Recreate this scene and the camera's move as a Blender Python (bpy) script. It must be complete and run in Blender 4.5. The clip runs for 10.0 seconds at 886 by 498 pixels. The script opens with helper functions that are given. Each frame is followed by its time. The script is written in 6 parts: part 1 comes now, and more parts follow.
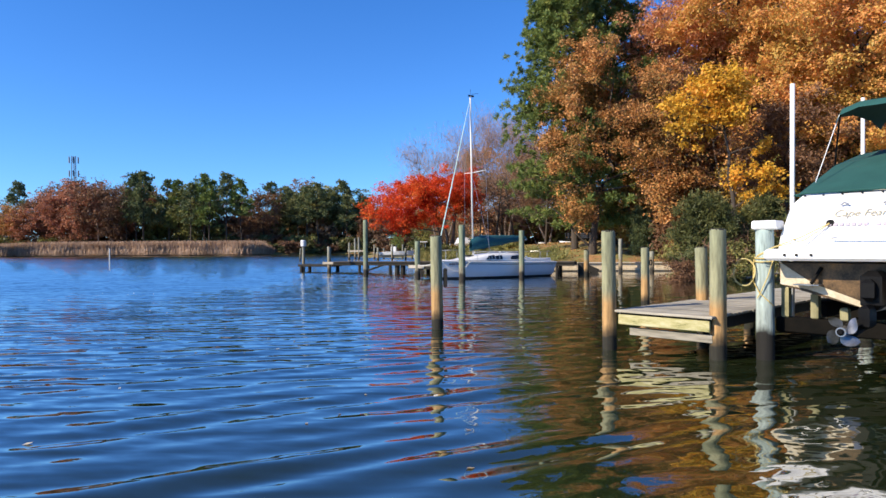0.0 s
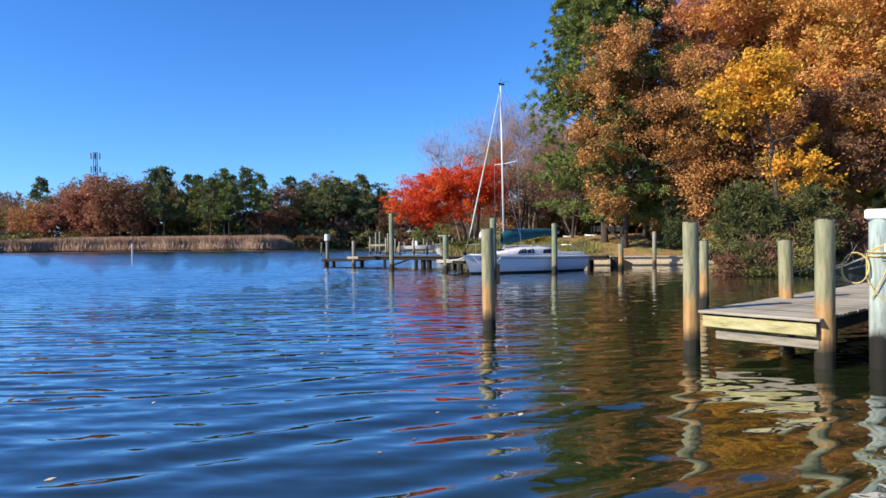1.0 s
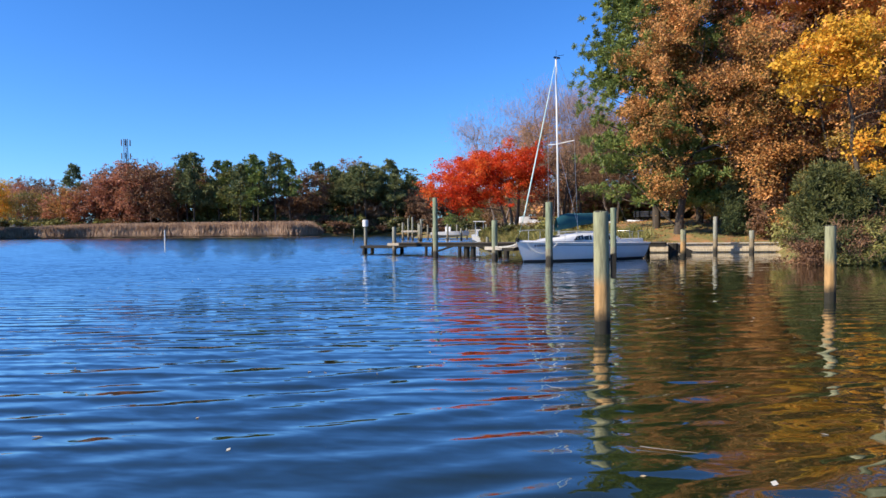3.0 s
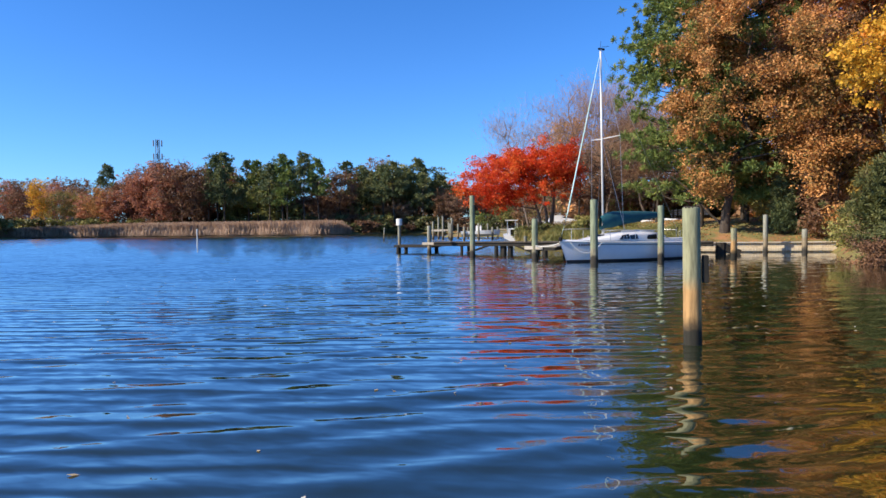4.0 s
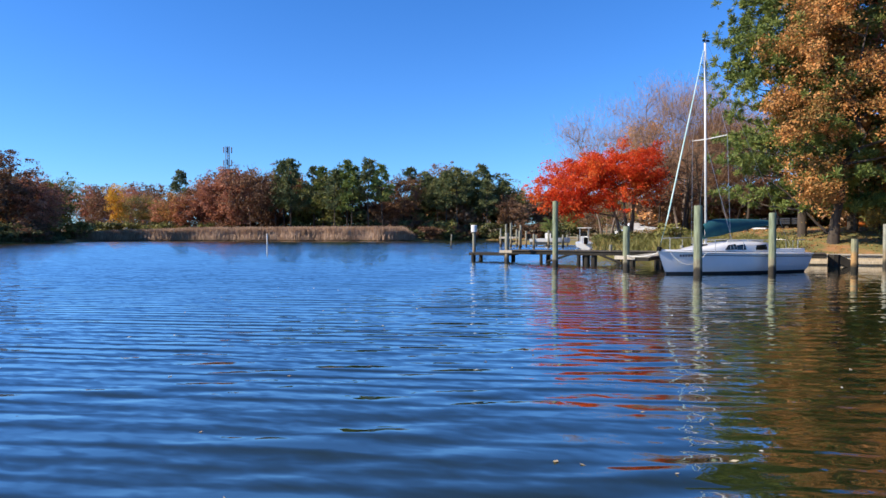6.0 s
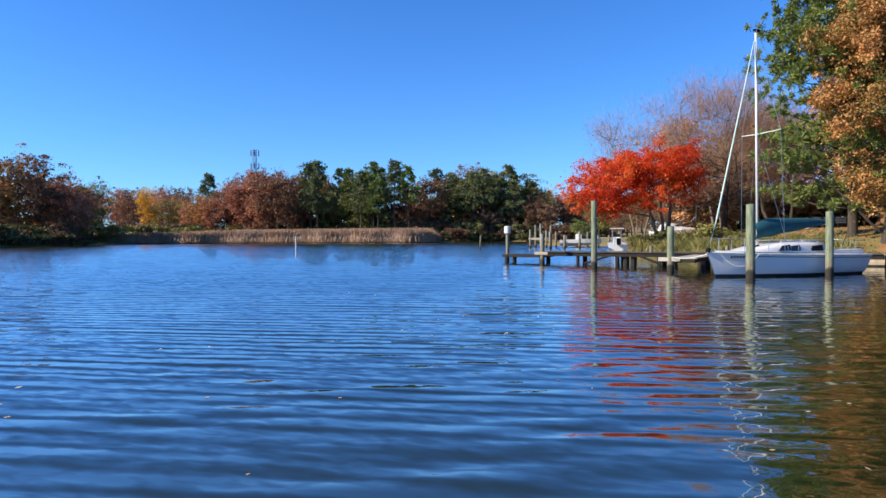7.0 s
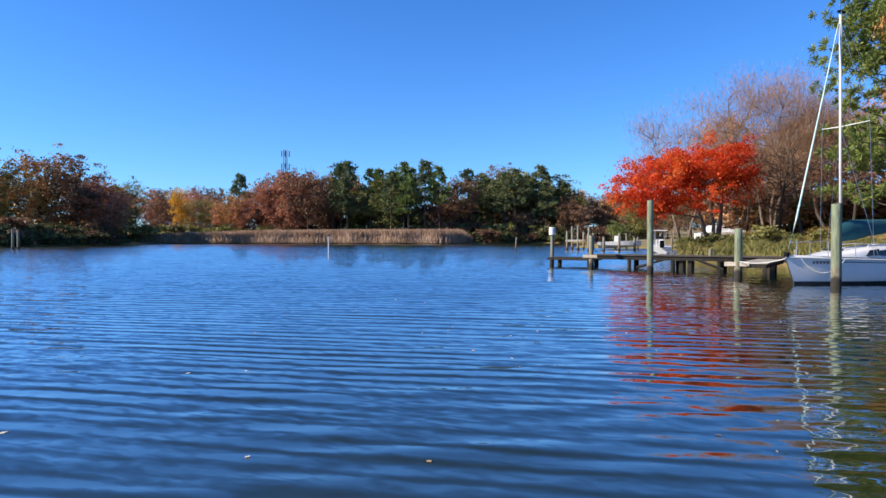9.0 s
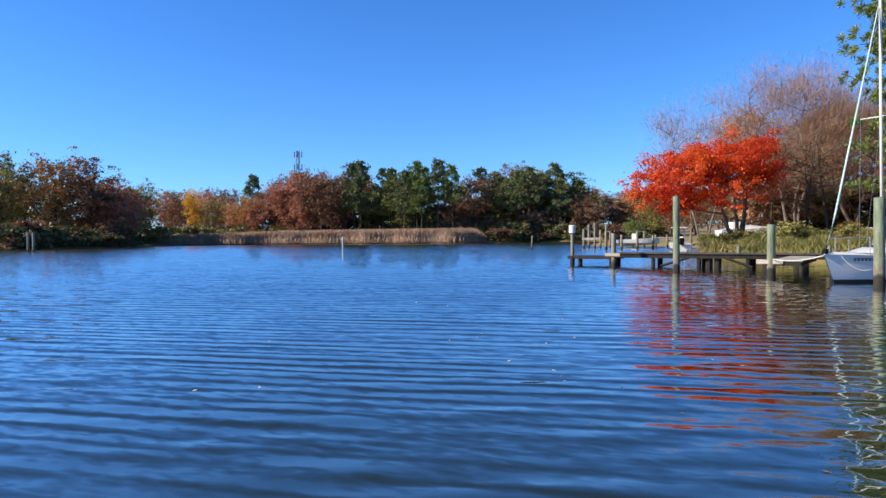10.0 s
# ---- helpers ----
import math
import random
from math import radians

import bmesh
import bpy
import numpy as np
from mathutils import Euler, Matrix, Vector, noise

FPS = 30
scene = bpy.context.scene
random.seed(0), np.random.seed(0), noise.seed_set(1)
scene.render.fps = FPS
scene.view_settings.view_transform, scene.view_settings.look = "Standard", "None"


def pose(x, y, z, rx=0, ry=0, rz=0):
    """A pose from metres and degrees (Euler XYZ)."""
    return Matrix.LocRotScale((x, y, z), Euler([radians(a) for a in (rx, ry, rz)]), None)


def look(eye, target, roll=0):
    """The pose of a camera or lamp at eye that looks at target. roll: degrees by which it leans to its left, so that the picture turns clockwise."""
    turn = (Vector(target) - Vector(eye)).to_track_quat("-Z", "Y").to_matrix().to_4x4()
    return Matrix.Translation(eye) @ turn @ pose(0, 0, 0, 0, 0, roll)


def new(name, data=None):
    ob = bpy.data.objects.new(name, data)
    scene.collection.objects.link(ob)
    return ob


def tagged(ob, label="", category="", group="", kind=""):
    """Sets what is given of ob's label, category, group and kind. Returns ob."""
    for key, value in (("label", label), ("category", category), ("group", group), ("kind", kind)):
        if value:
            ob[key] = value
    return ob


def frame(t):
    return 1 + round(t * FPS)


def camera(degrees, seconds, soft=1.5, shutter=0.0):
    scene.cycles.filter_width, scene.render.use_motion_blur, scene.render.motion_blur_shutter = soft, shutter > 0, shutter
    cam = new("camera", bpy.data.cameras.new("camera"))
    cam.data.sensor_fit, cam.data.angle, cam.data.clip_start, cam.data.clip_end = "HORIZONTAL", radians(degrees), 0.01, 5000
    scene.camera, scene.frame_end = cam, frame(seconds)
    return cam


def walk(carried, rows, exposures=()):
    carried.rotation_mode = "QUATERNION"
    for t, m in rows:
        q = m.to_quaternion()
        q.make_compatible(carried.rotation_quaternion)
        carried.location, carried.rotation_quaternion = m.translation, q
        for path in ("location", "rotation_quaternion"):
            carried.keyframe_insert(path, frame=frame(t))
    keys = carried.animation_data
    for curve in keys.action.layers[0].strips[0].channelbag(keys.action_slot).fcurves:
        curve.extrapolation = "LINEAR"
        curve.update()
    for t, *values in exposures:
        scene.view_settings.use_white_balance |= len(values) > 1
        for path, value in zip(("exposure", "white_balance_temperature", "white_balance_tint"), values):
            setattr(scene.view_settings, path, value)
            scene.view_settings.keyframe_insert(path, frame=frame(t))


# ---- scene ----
cam = camera(68.4, 10.0)
PATH = [
    (0, (1.076, -0.123, 1.688), (0.915, 1.871, 1.68), -0.4),
    (0.5, (0.703, 0.389, 1.687), (0.517, 2.38, 1.671), -0.4),
    (1, (0.338, 0.888, 1.687), (0.125, 2.876, 1.661), -0.6),
    (1.5, (-0.013, 1.366, 1.684), (-0.241, 3.353, 1.644), -0.7),
    (2, (-0.365, 1.831, 1.686), (-0.605, 3.816, 1.632), -0.7),
    (2.5, (-0.727, 2.292, 1.691), (-0.985, 4.274, 1.627), -0.7),
    (4, (-1.846, 3.627, 1.681), (-2.213, 5.592, 1.611), -0.7),
    (4.5, (-2.211, 4.051, 1.679), (-2.617, 6.009, 1.617), -0.9),
    (5, (-2.562, 4.456, 1.679), (-3.013, 6.404, 1.624), -0.8),
    (5.5, (-2.911, 4.851, 1.679), (-3.41, 6.787, 1.628), -0.3),
    (7, (-3.999, 6.032, 1.692), (-4.614, 7.934, 1.649), -0.4),
    (7.5, (-4.353, 6.426, 1.693), (-4.998, 8.319, 1.652), -0.4),
    (8, (-4.694, 6.822, 1.694), (-5.363, 8.706, 1.656), -0.3),
    (8.5, (-5.018, 7.218, 1.694), (-5.701, 9.097, 1.657), -0.2),
    (9, (-5.321, 7.608, 1.694), (-6.016, 9.483, 1.655), -0.1),
    (9.5, (-5.601, 7.986, 1.693), (-6.313, 9.855, 1.654), -0.4),
    (10, (-5.872, 8.36, 1.692), (-6.603, 10.221, 1.651), -0.6),
]
walk(cam, [(t, look(eye, target, roll)) for t, eye, target, roll in PATH], [(0.0, 0.8), (10.0, 0.8)])

# ---------------------------------------------------------------- light
SUN_AZ = math.atan2(-0.50, -0.86)          # where the sun stands, seen from above
SUN_EL = radians(33)
world = bpy.data.worlds.new("sky")
scene.world = world
world.use_nodes = True
wn = world.node_tree.nodes
wl = world.node_tree.links
sky = wn.new("ShaderNodeTexSky")
sky.sky_type = "NISHITA"
sky.sun_disc = False
sky.sun_elevation = SUN_EL
sky.sun_rotation = math.pi / 2 - SUN_AZ
sky.air_density, sky.dust_density, sky.ozone_density = 1.0, 0.0, 3.0
wn["Background"].inputs["Strength"].default_value = 0.069
tint = wn.new("ShaderNodeMix")             # the deep blue of a clear autumn day
tint.data_type, tint.blend_type = "RGBA", "MULTIPLY"
tint.inputs["Factor"].default_value = 1.0
tc_ = wn.new("ShaderNodeTexCoord")         # paler towards the horizon, where the air is thick
sp_ = wn.new("ShaderNodeSeparateXYZ")
wl.new(tc_.outputs["Generated"], sp_.inputs[0])
hz_ = wn.new("ShaderNodeValToRGB")
hz_.color_ramp.elements[0].color = (0.58, 1.02, 1.70, 1)
hz_.color_ramp.elements[1].position, hz_.color_ramp.elements[1].color = 0.42, (0.38, 0.95, 1.70, 1)
wl.new(sp_.outputs["Z"], hz_.inputs[0])
wl.new(hz_.outputs[0], tint.inputs["B"])
wl.new(sky.outputs[0], tint.inputs["A"])
wl.new(tint.outputs["Result"], wn["Background"].inputs["Color"])
sun = new("sun", bpy.data.lights.new("sun", "SUN"))
sun.data.energy, sun.data.angle, sun.data.color = 4.2, radians(0.5), (1.0, 0.87, 0.68)
sun_dir = Vector((math.cos(SUN_AZ) * math.cos(SUN_EL), math.sin(SUN_AZ) * math.cos(SUN_EL), math.sin(SUN_EL)))
sun.matrix_world = look(sun_dir * 100, (0, 0, 0))

# ---------------------------------------------------------------- materials


def mat(name, rough=0.8, metal=0.0):
    m = bpy.data.materials.new(name)
    m.use_nodes = True
    n = m.node_tree.nodes
    b = n["Principled BSDF"]
    b.inputs["Roughness"].default_value = rough
    b.inputs["Metallic"].default_value = metal
    return m, n, m.node_tree.links, b


def node(n, kind, **kw):
    x = n.new(kind)
    for k, v in kw.items():
        if k in x.inputs:
            x.inputs[k].default_value = v
    return x


def ramp(n, l, src, stops):
    r = n.new("ShaderNodeValToRGB")
    e = r.color_ramp.elements
    while len(e) < len(stops):
        e.new(0.5)
    for i, (p, c) in enumerate(stops):
        e[i].position = p
        e[i].color = (*c, 1)
    l.new(src, r.inputs[0])
    return r


def coords(n, l, scale=(1, 1, 1)):
    tc = n.new("ShaderNodeTexCoord")
    mp = n.new("ShaderNodeMapping")
    mp.inputs["Scale"].default_value = scale
    l.new(tc.outputs["Object"], mp.inputs[0])
    return mp.outputs[0]


def mottled(name, stops, scale=3.0, rough=0.8, stretch=(1, 1, 1), bump=0.3, fine=40.0, metal=0.0, vary=0.25, dist=0.01, spec=0.5):
    """Two scales of noise, a little relief, and a shift from piece to piece."""
    m, n, l, b = mat(name, rough, metal)
    b.inputs["Specular IOR Level"].default_value = spec
    v = coords(n, l, stretch)
    a = node(n, "ShaderNodeTexNoise", Scale=scale, Detail=6.0, Roughness=0.6)
    f = node(n, "ShaderNodeTexNoise", Scale=fine, Detail=4.0, Roughness=0.6)
    l.new(v, a.inputs["Vector"])
    l.new(v, f.inputs["Vector"])
    oi = n.new("ShaderNodeObjectInfo")
    add = n.new("ShaderNodeMath")
    add.operation = "MULTIPLY_ADD"
    add.inputs[1].default_value = 0.35
    l.new(f.outputs[0], add.inputs[0])
    l.new(a.outputs[0], add.inputs[2])
    add2 = n.new("ShaderNodeMath")
    add2.operation = "MULTIPLY_ADD"
    add2.inputs[1].default_value = vary
    l.new(oi.outputs["Random"], add2.inputs[0])
    l.new(add.outputs[0], add2.inputs[2])
    sub = n.new("ShaderNodeMath")
    sub.operation = "SUBTRACT"
    sub.inputs[1].default_value = 0.17 + vary / 2
    l.new(add2.outputs[0], sub.inputs[0])
    r = ramp(n, l, sub.outputs[0], stops)
    l.new(r.outputs[0], b.inputs["Base Color"])
    bp = node(n, "ShaderNodeBump", Strength=bump, Distance=dist)
    l.new(add.outputs[0], bp.inputs["Height"])
    l.new(bp.outputs[0], b.inputs["Normal"])
    return m


def leaf_mat(name, stops, through_light=0.35, lift=1.35, patch=0.35):
    stops = [(p, tuple(min(0.82, c * lift) for c in col)) for p, col in stops]
    m, n, l, b = mat(name, 0.55)
    g = n.new("ShaderNodeNewGeometry")
    oi = n.new("ShaderNodeObjectInfo")
    a = n.new("ShaderNodeMath")
    a.operation = "MULTIPLY_ADD"
    a.inputs[1].default_value = 0.5
    l.new(g.outputs["Random Per Island"], a.inputs[0])
    bough = node(n, "ShaderNodeTexNoise", Scale=patch, Detail=3.0, Roughness=0.6)     # whole boughs turn colour together
    l.new(g.outputs["Position"], bough.inputs["Vector"])
    bm_ = n.new("ShaderNodeMapRange")
    for k_, v_ in ((1, 0.32), (2, 0.68), (3, -0.05), (4, 0.45)):
        bm_.inputs[k_].default_value = v_
    l.new(bough.outputs[0], bm_.inputs[0])
    c = n.new("ShaderNodeMath")
    c.operation = "MULTIPLY_ADD"
    c.inputs[1].default_value = 0.14
    l.new(oi.outputs["Random"], c.inputs[0])
    l.new(bm_.outputs[0], c.inputs[2])
    l.new(c.outputs[0], a.inputs[2])
    r = ramp(n, l, a.outputs[0], stops)
    l.new(r.outputs[0], b.inputs["Base Color"])
    b.inputs["Specular IOR Level"].default_value = 0.25
    t = n.new("ShaderNodeBsdfTranslucent")
    l.new(r.outputs[0], t.inputs[0])
    mx = n.new("ShaderNodeMixShader")
    mx.inputs[0].default_value = through_light
    l.new(b.outputs[0], mx.inputs[1])
    l.new(t.outputs[0], mx.inputs[2])
    l.new(mx.outputs[0], n["Material Output"].inputs[0])
    return m


def water_mat():
    m, n, l, b = mat("creek_water", 0.02)
    b.inputs["IOR"].default_value = 1.50
    b.inputs["Coat Weight"].default_value = 1.0      # second glossy layer, added to strengthen the reflections
    b.inputs["Coat Roughness"].default_value = 0.02
    b.inputs["Coat IOR"].default_value = 1.50
    tc = n.new("ShaderNodeTexCoord")
    big = node(n, "ShaderNodeTexNoise", Scale=0.06, Detail=2.0)
    l.new(tc.outputs["Object"], big.inputs["Vector"])
    r = ramp(n, l, big.outputs[0], [(0.35, (0.012, 0.019, 0.006)), (0.65, (0.020, 0.028, 0.009))])
    l.new(r.outputs[0], b.inputs["Base Color"])

    def turned(rot, sx=1.0):
        mp = n.new("ShaderNodeMapping")
        mp.inputs["Rotation"].default_value = (0, 0, radians(rot))
        mp.inputs["Scale"].default_value = (sx, 1, 1)
        l.new(tc.outputs["Object"], mp.inputs[0])
        return mp.outputs[0]

    def calc(op, a, c, d=0.0):
        x = n.new("ShaderNodeMath")
        x.operation = op
        for k_, v_ in enumerate((a, c, d)):
            if hasattr(v_, "links"):
                l.new(v_, x.inputs[k_])
            else:
                x.inputs[k_].default_value = v_
        return x.outputs[0]

    def noise_tex(scale, rot, sx, detail=2.0, dis=0.4):
        t = node(n, "ShaderNodeTexNoise", Scale=scale, Detail=detail, Roughness=0.5, Distortion=dis)
        l.new(turned(rot, sx), t.inputs["Vector"])
        return calc("SUBTRACT", t.outputs[0], 0.5)

    # slopes of the ripples, wave train by wave train; gusts make calmer and livelier patches
    gust = node(n, "ShaderNodeTexNoise", Scale=0.10, Detail=3.0)
    l.new(turned(-27, 0.5), gust.inputs["Vector"])
    gm = ramp(n, l, gust.outputs[0], [(0.35, (0.45, 0.45, 0.45)), (0.65, (1, 1, 1))]).outputs[0]
    s2 = calc("MULTIPLY", noise_tex(1.3, -27, 0.22), W_MID)
    s3 = calc("MULTIPLY", noise_tex(3.2, -20, 0.30), W_SMALL)
    s4 = calc("MULTIPLY_ADD", noise_tex(9.0, -32, 0.40, 1.0), W_FINE, s3)
    sep = n.new("ShaderNodeSeparateXYZ")
    l.new(tc.outputs["Object"], sep.inputs[0])
    breeze = n.new("ShaderNodeMapRange")       # the open creek is more ruffled than the water by the docks
    for k_, v_ in ((1, 10.0), (2, 75.0), (3, 0.75), (4, 1.2)):
        breeze.inputs[k_].default_value = v_
    l.new(sep.outputs["Y"], breeze.inputs[0])
    lee = n.new("ShaderNodeMapRange")          # and the lee of the wooded bank is calm
    for k_, v_ in ((1, -10.0), (2, 1.0), (3, 1.0), (4, 0.25)):
        lee.inputs[k_].default_value = v_
    l.new(sep.outputs["X"], lee.inputs[0])
    gm = calc("MULTIPLY", calc("MULTIPLY", gm, breeze.outputs[0]), lee.outputs[0])
    # two trains of long sharp-crested ripples that come and go
    def train(scale, rot, sx, dis, amp, patch):
        t = node(n, "ShaderNodeTexWave", Scale=scale, Distortion=dis)
        t.bands_direction = "Y"
        for k_, v_ in (("Detail", 2.0), ("Detail Scale", 1.2), ("Detail Roughness", 0.6)):
            t.inputs[k_].default_value = v_
        l.new(turned(rot, sx), t.inputs["Vector"])
        p = node(n, "ShaderNodeTexNoise", Scale=patch, Detail=2.0)
        l.new(turned(rot + 8, 0.45), p.inputs["Vector"])
        pm = ramp(n, l, p.outputs[0], [(0.38, (0.15, 0.15, 0.15)), (0.62, (1, 1, 1))]).outputs[0]
        v = calc("SUBTRACT", 0.25, calc("POWER", t.outputs["Fac"], 2.6))
        return calc("MULTIPLY", calc("MULTIPLY", v, amp), pm)

    crest = calc("ADD", train(W_L1, -33, 0.25, 3.0, W_T1, 0.35), train(W_L2, -28, 0.25, 3.5, W_T2, 0.28))
    calmer = n.new("ShaderNodeMapRange")       # the trains flatten out towards the open water
    for k_, v_ in ((1, 6.0), (2, 32.0), (3, 1.0), (4, 0.4)):
        calmer.inputs[k_].default_value = v_
    l.new(sep.outputs["Y"], calmer.inputs[0])
    crest = calc("MULTIPLY", crest, calmer.outputs[0])
    s2 = calc("MULTIPLY_ADD", crest, lee.outputs[0], s2)
    along = calc("MULTIPLY_ADD", s4, gm, s2)
    across = calc("MULTIPLY", calc("ADD", noise_tex(2.3, 40, 0.6), calc("MULTIPLY", noise_tex(7.0, 60, 0.6), 0.8)), W_SIDE)
    # wind waves lean: their long gentle faces look down the creek, the short steep ones are hidden
    open_y = n.new("ShaderNodeMapRange")
    for k_, v_ in ((1, 4.0), (2, 28.0), (3, 0.012), (4, W_LEAN)):
        open_y.inputs[k_].default_value = v_
    l.new(sep.outputs["Y"], open_y.inputs[0])
    far_y = n.new("ShaderNodeMapRange")
    for k_, v_ in ((1, 45.0), (2, 140.0), (3, 0.0), (4, W_LEAN * 0.25)):
        far_y.inputs[k_].default_value = v_
    l.new(sep.outputs["Y"], far_y.inputs[0])
    open_x = n.new("ShaderNodeMapRange")
    for k_, v_ in ((1, -10.5), (2, -5.5), (3, 1.0), (4, 0.1)):
        open_x.inputs[k_].default_value = v_
    l.new(sep.outputs["X"], open_x.inputs[0])
    hide = n.new("ShaderNodeMapRange")         # what leans away is hidden behind the crests, the farther the more
    for k_, v_ in ((1, 6.0), (2, 24.0), (3, 0.06), (4, 0.02)):
        hide.inputs[k_].default_value = v_
    l.new(sep.outputs["Y"], hide.inputs[0])
    along = calc("MINIMUM", along, hide.outputs[0])
    along = calc("SUBTRACT", along, calc("MULTIPLY", calc("ADD", open_y.outputs[0], far_y.outputs[0]), open_x.outputs[0]))
    cx = calc("ADD", calc("MULTIPLY", along, -0.45), calc("MULTIPLY", across, 0.89))
    cy = calc("ADD", calc("MULTIPLY", along, 0.89), calc("MULTIPLY", across, 0.45))
    cmb = n.new("ShaderNodeCombineXYZ")
    l.new(cx, cmb.inputs[0])
    l.new(cy, cmb.inputs[1])
    gn = n.new("ShaderNodeNewGeometry")
    ad = n.new("ShaderNodeVectorMath")
    l.new(cmb.outputs[0], ad.inputs[0])
    l.new(gn.outputs["Normal"], ad.inputs[1])
    nz = n.new("ShaderNodeVectorMath")
    nz.operation = "NORMALIZE"
    l.new(ad.outputs[0], nz.inputs[0])
    l.new(nz.outputs[0], b.inputs["Normal"])
    l.new(nz.outputs[0], b.inputs["Coat Normal"])
    return m


def pile_mat(name, top, mid, rust, foot_tone, at=(0.18, 0.27, 0.40, 0.50)):
    """Treated timber: green-grey above, rusty stain over a dark, wetted foot (on the wrap with shade painted in);
    heights in metres over the water.
    """
    m, n, l, b = mat(name, 0.85)
    tc = n.new("ShaderNodeTexCoord")
    mp = n.new("ShaderNodeMapping")
    mp.inputs["Scale"].default_value = (1, 1, 0.12)
    l.new(tc.outputs["Object"], mp.inputs[0])
    grain = node(n, "ShaderNodeTexNoise", Scale=18.0, Detail=6.0, Roughness=0.65)
    l.new(mp.outputs[0], grain.inputs["Vector"])
    blot = node(n, "ShaderNodeTexNoise", Scale=2.2, Detail=4.0)
    l.new(tc.outputs["Object"], blot.inputs["Vector"])
    sep = n.new("ShaderNodeSeparateXYZ")
    l.new(tc.outputs["Object"], sep.inputs[0])
    h = n.new("ShaderNodeMath")
    h.operation = "MULTIPLY_ADD"
    h.inputs[1].default_value = 0.55
    l.new(blot.outputs[0], h.inputs[0])
    l.new(sep.outputs["Z"], h.inputs[2])
    sc = n.new("ShaderNodeMath")
    sc.operation = "MULTIPLY"
    sc.inputs[1].default_value = 0.4
    l.new(h.outputs[0], sc.inputs[0])
    r = ramp(n, l, sc.outputs[0], [(at[0], foot_tone), (at[1], rust), (at[2], rust), (at[3], mid), (0.9, top)])
    mx = n.new("ShaderNodeMix")
    mx.data_type = "RGBA"
    mx.blend_type = "MULTIPLY"
    mx.inputs["Factor"].default_value = 1.0
    g = ramp(n, l, grain.outputs[0], [(0.3, (0.45, 0.45, 0.45)), (0.62, (1.1, 1.1, 1.1))])
    l.new(r.outputs[0], mx.inputs["A"])
    l.new(g.outputs[0], mx.inputs["B"])
    l.new(mx.outputs["Result"], b.inputs["Base Color"])
    bp = node(n, "ShaderNodeBump", Strength=0.5, Distance=0.012)
    l.new(grain.outputs[0], bp.inputs["Height"])
    l.new(bp.outputs[0], b.inputs["Normal"])
    return m


W_L1, W_L2, W_T1, W_T2 = 1.0, 0.70, 0.34, 0.22
W_MID, W_SMALL, W_FINE, W_SIDE, W_LEAN = 0.08, 0.38, 0.48, 0.11, 0.075
WATER = water_mat()
PILE = pile_mat("treated_pile", (0.235, 0.25, 0.150), (0.29, 0.28, 0.165), (0.42, 0.25, 0.10), (0.022, 0.020, 0.012))
PILE_GREEN = pile_mat("green_grey_pile", (0.21, 0.25, 0.16), (0.24, 0.265, 0.17), (0.24, 0.22, 0.15), (0.04, 0.034, 0.025), (0.20, 0.25, 0.30, 0.36))
PILE_GREY = pile_mat("weathered_pile", (0.30, 0.30, 0.24), (0.27, 0.27, 0.21), (0.24, 0.19, 0.12), (0.04, 0.036, 0.028))
PLANK = mottled("weathered_plank", [(0.3, (0.17, 0.155, 0.12)), (0.7, (0.41, 0.375, 0.30))], 2.0, 0.85, (1, 8, 8), 0.4)
FASCIA = mottled("yellowed_timber", [(0.22, (0.10, 0.11, 0.04)), (0.42, (0.36, 0.33, 0.14)), (0.75, (0.54, 0.50, 0.31))], 5.0, 0.8, (1, 4, 4), 0.4)
# near-black timber for stringers, posts, end grain and other frame parts
DARKWOOD = mottled("dark_timber", [(0.3, (0.008, 0.007, 0.005)), (0.7, (0.030, 0.025, 0.018))], 3.0, 0.85)
PALE = mottled("pale_timber", [(0.3, (0.36, 0.30, 0.22)), (0.7, (0.60, 0.54, 0.45))], 3.0, 0.8, (1, 6, 6))
BULK = mottled("silvered_bulkhead_board", [(0.3, (0.46, 0.37, 0.25)), (0.7, (0.70, 0.60, 0.43))], 2.5, 0.85, (6, 6, 1))
BARK = mottled("bark", [(0.3, (0.028, 0.021, 0.016)), (0.7, (0.085, 0.066, 0.05))], 4.0, 0.95, (1, 1, 0.25), 0.7, 25.0)
PALEBARK = mottled("pale_bark", [(0.3, (0.14, 0.12, 0.10)), (0.7, (0.34, 0.31, 0.27))], 4.0, 0.9, (1, 1, 0.3), 0.5, 25.0)
TWIG = mottled("twig_bark", [(0.3, (0.22, 0.125, 0.075)), (0.7, (0.42, 0.26, 0.16))], 4.0, 0.9)
GROUND = mottled("leaf_strewn_ground", [(0.25, (0.10, 0.06, 0.035)), (0.42, (0.30, 0.14, 0.06)), (0.55, (0.16, 0.17, 0.05)), (0.75, (0.42, 0.20, 0.085))], 0.5, 0.95, (1, 1, 1), 0.6, 9.0, dist=0.05)
GEL = mottled("white_gelcoat", [(0.2, (0.74, 0.74, 0.73)), (0.8, (0.82, 0.82, 0.80))], 1.5, 0.22, bump=0.02)
GELGREY = mottled("grey_white_gelcoat", [(0.2, (0.70, 0.72, 0.75)), (0.8, (0.79, 0.80, 0.82))], 1.5, 0.25, bump=0.02)
STRIPE = mottled("navy_stripe", [(0.2, (0.03, 0.035, 0.06)), (0.8, (0.05, 0.06, 0.10))], 2.0, 0.3, bump=0.02)
BOOT = mottled("dark_boot_paint", [(0.2, (0.015, 0.015, 0.02)), (0.8, (0.04, 0.04, 0.045))], 2.0, 0.6)
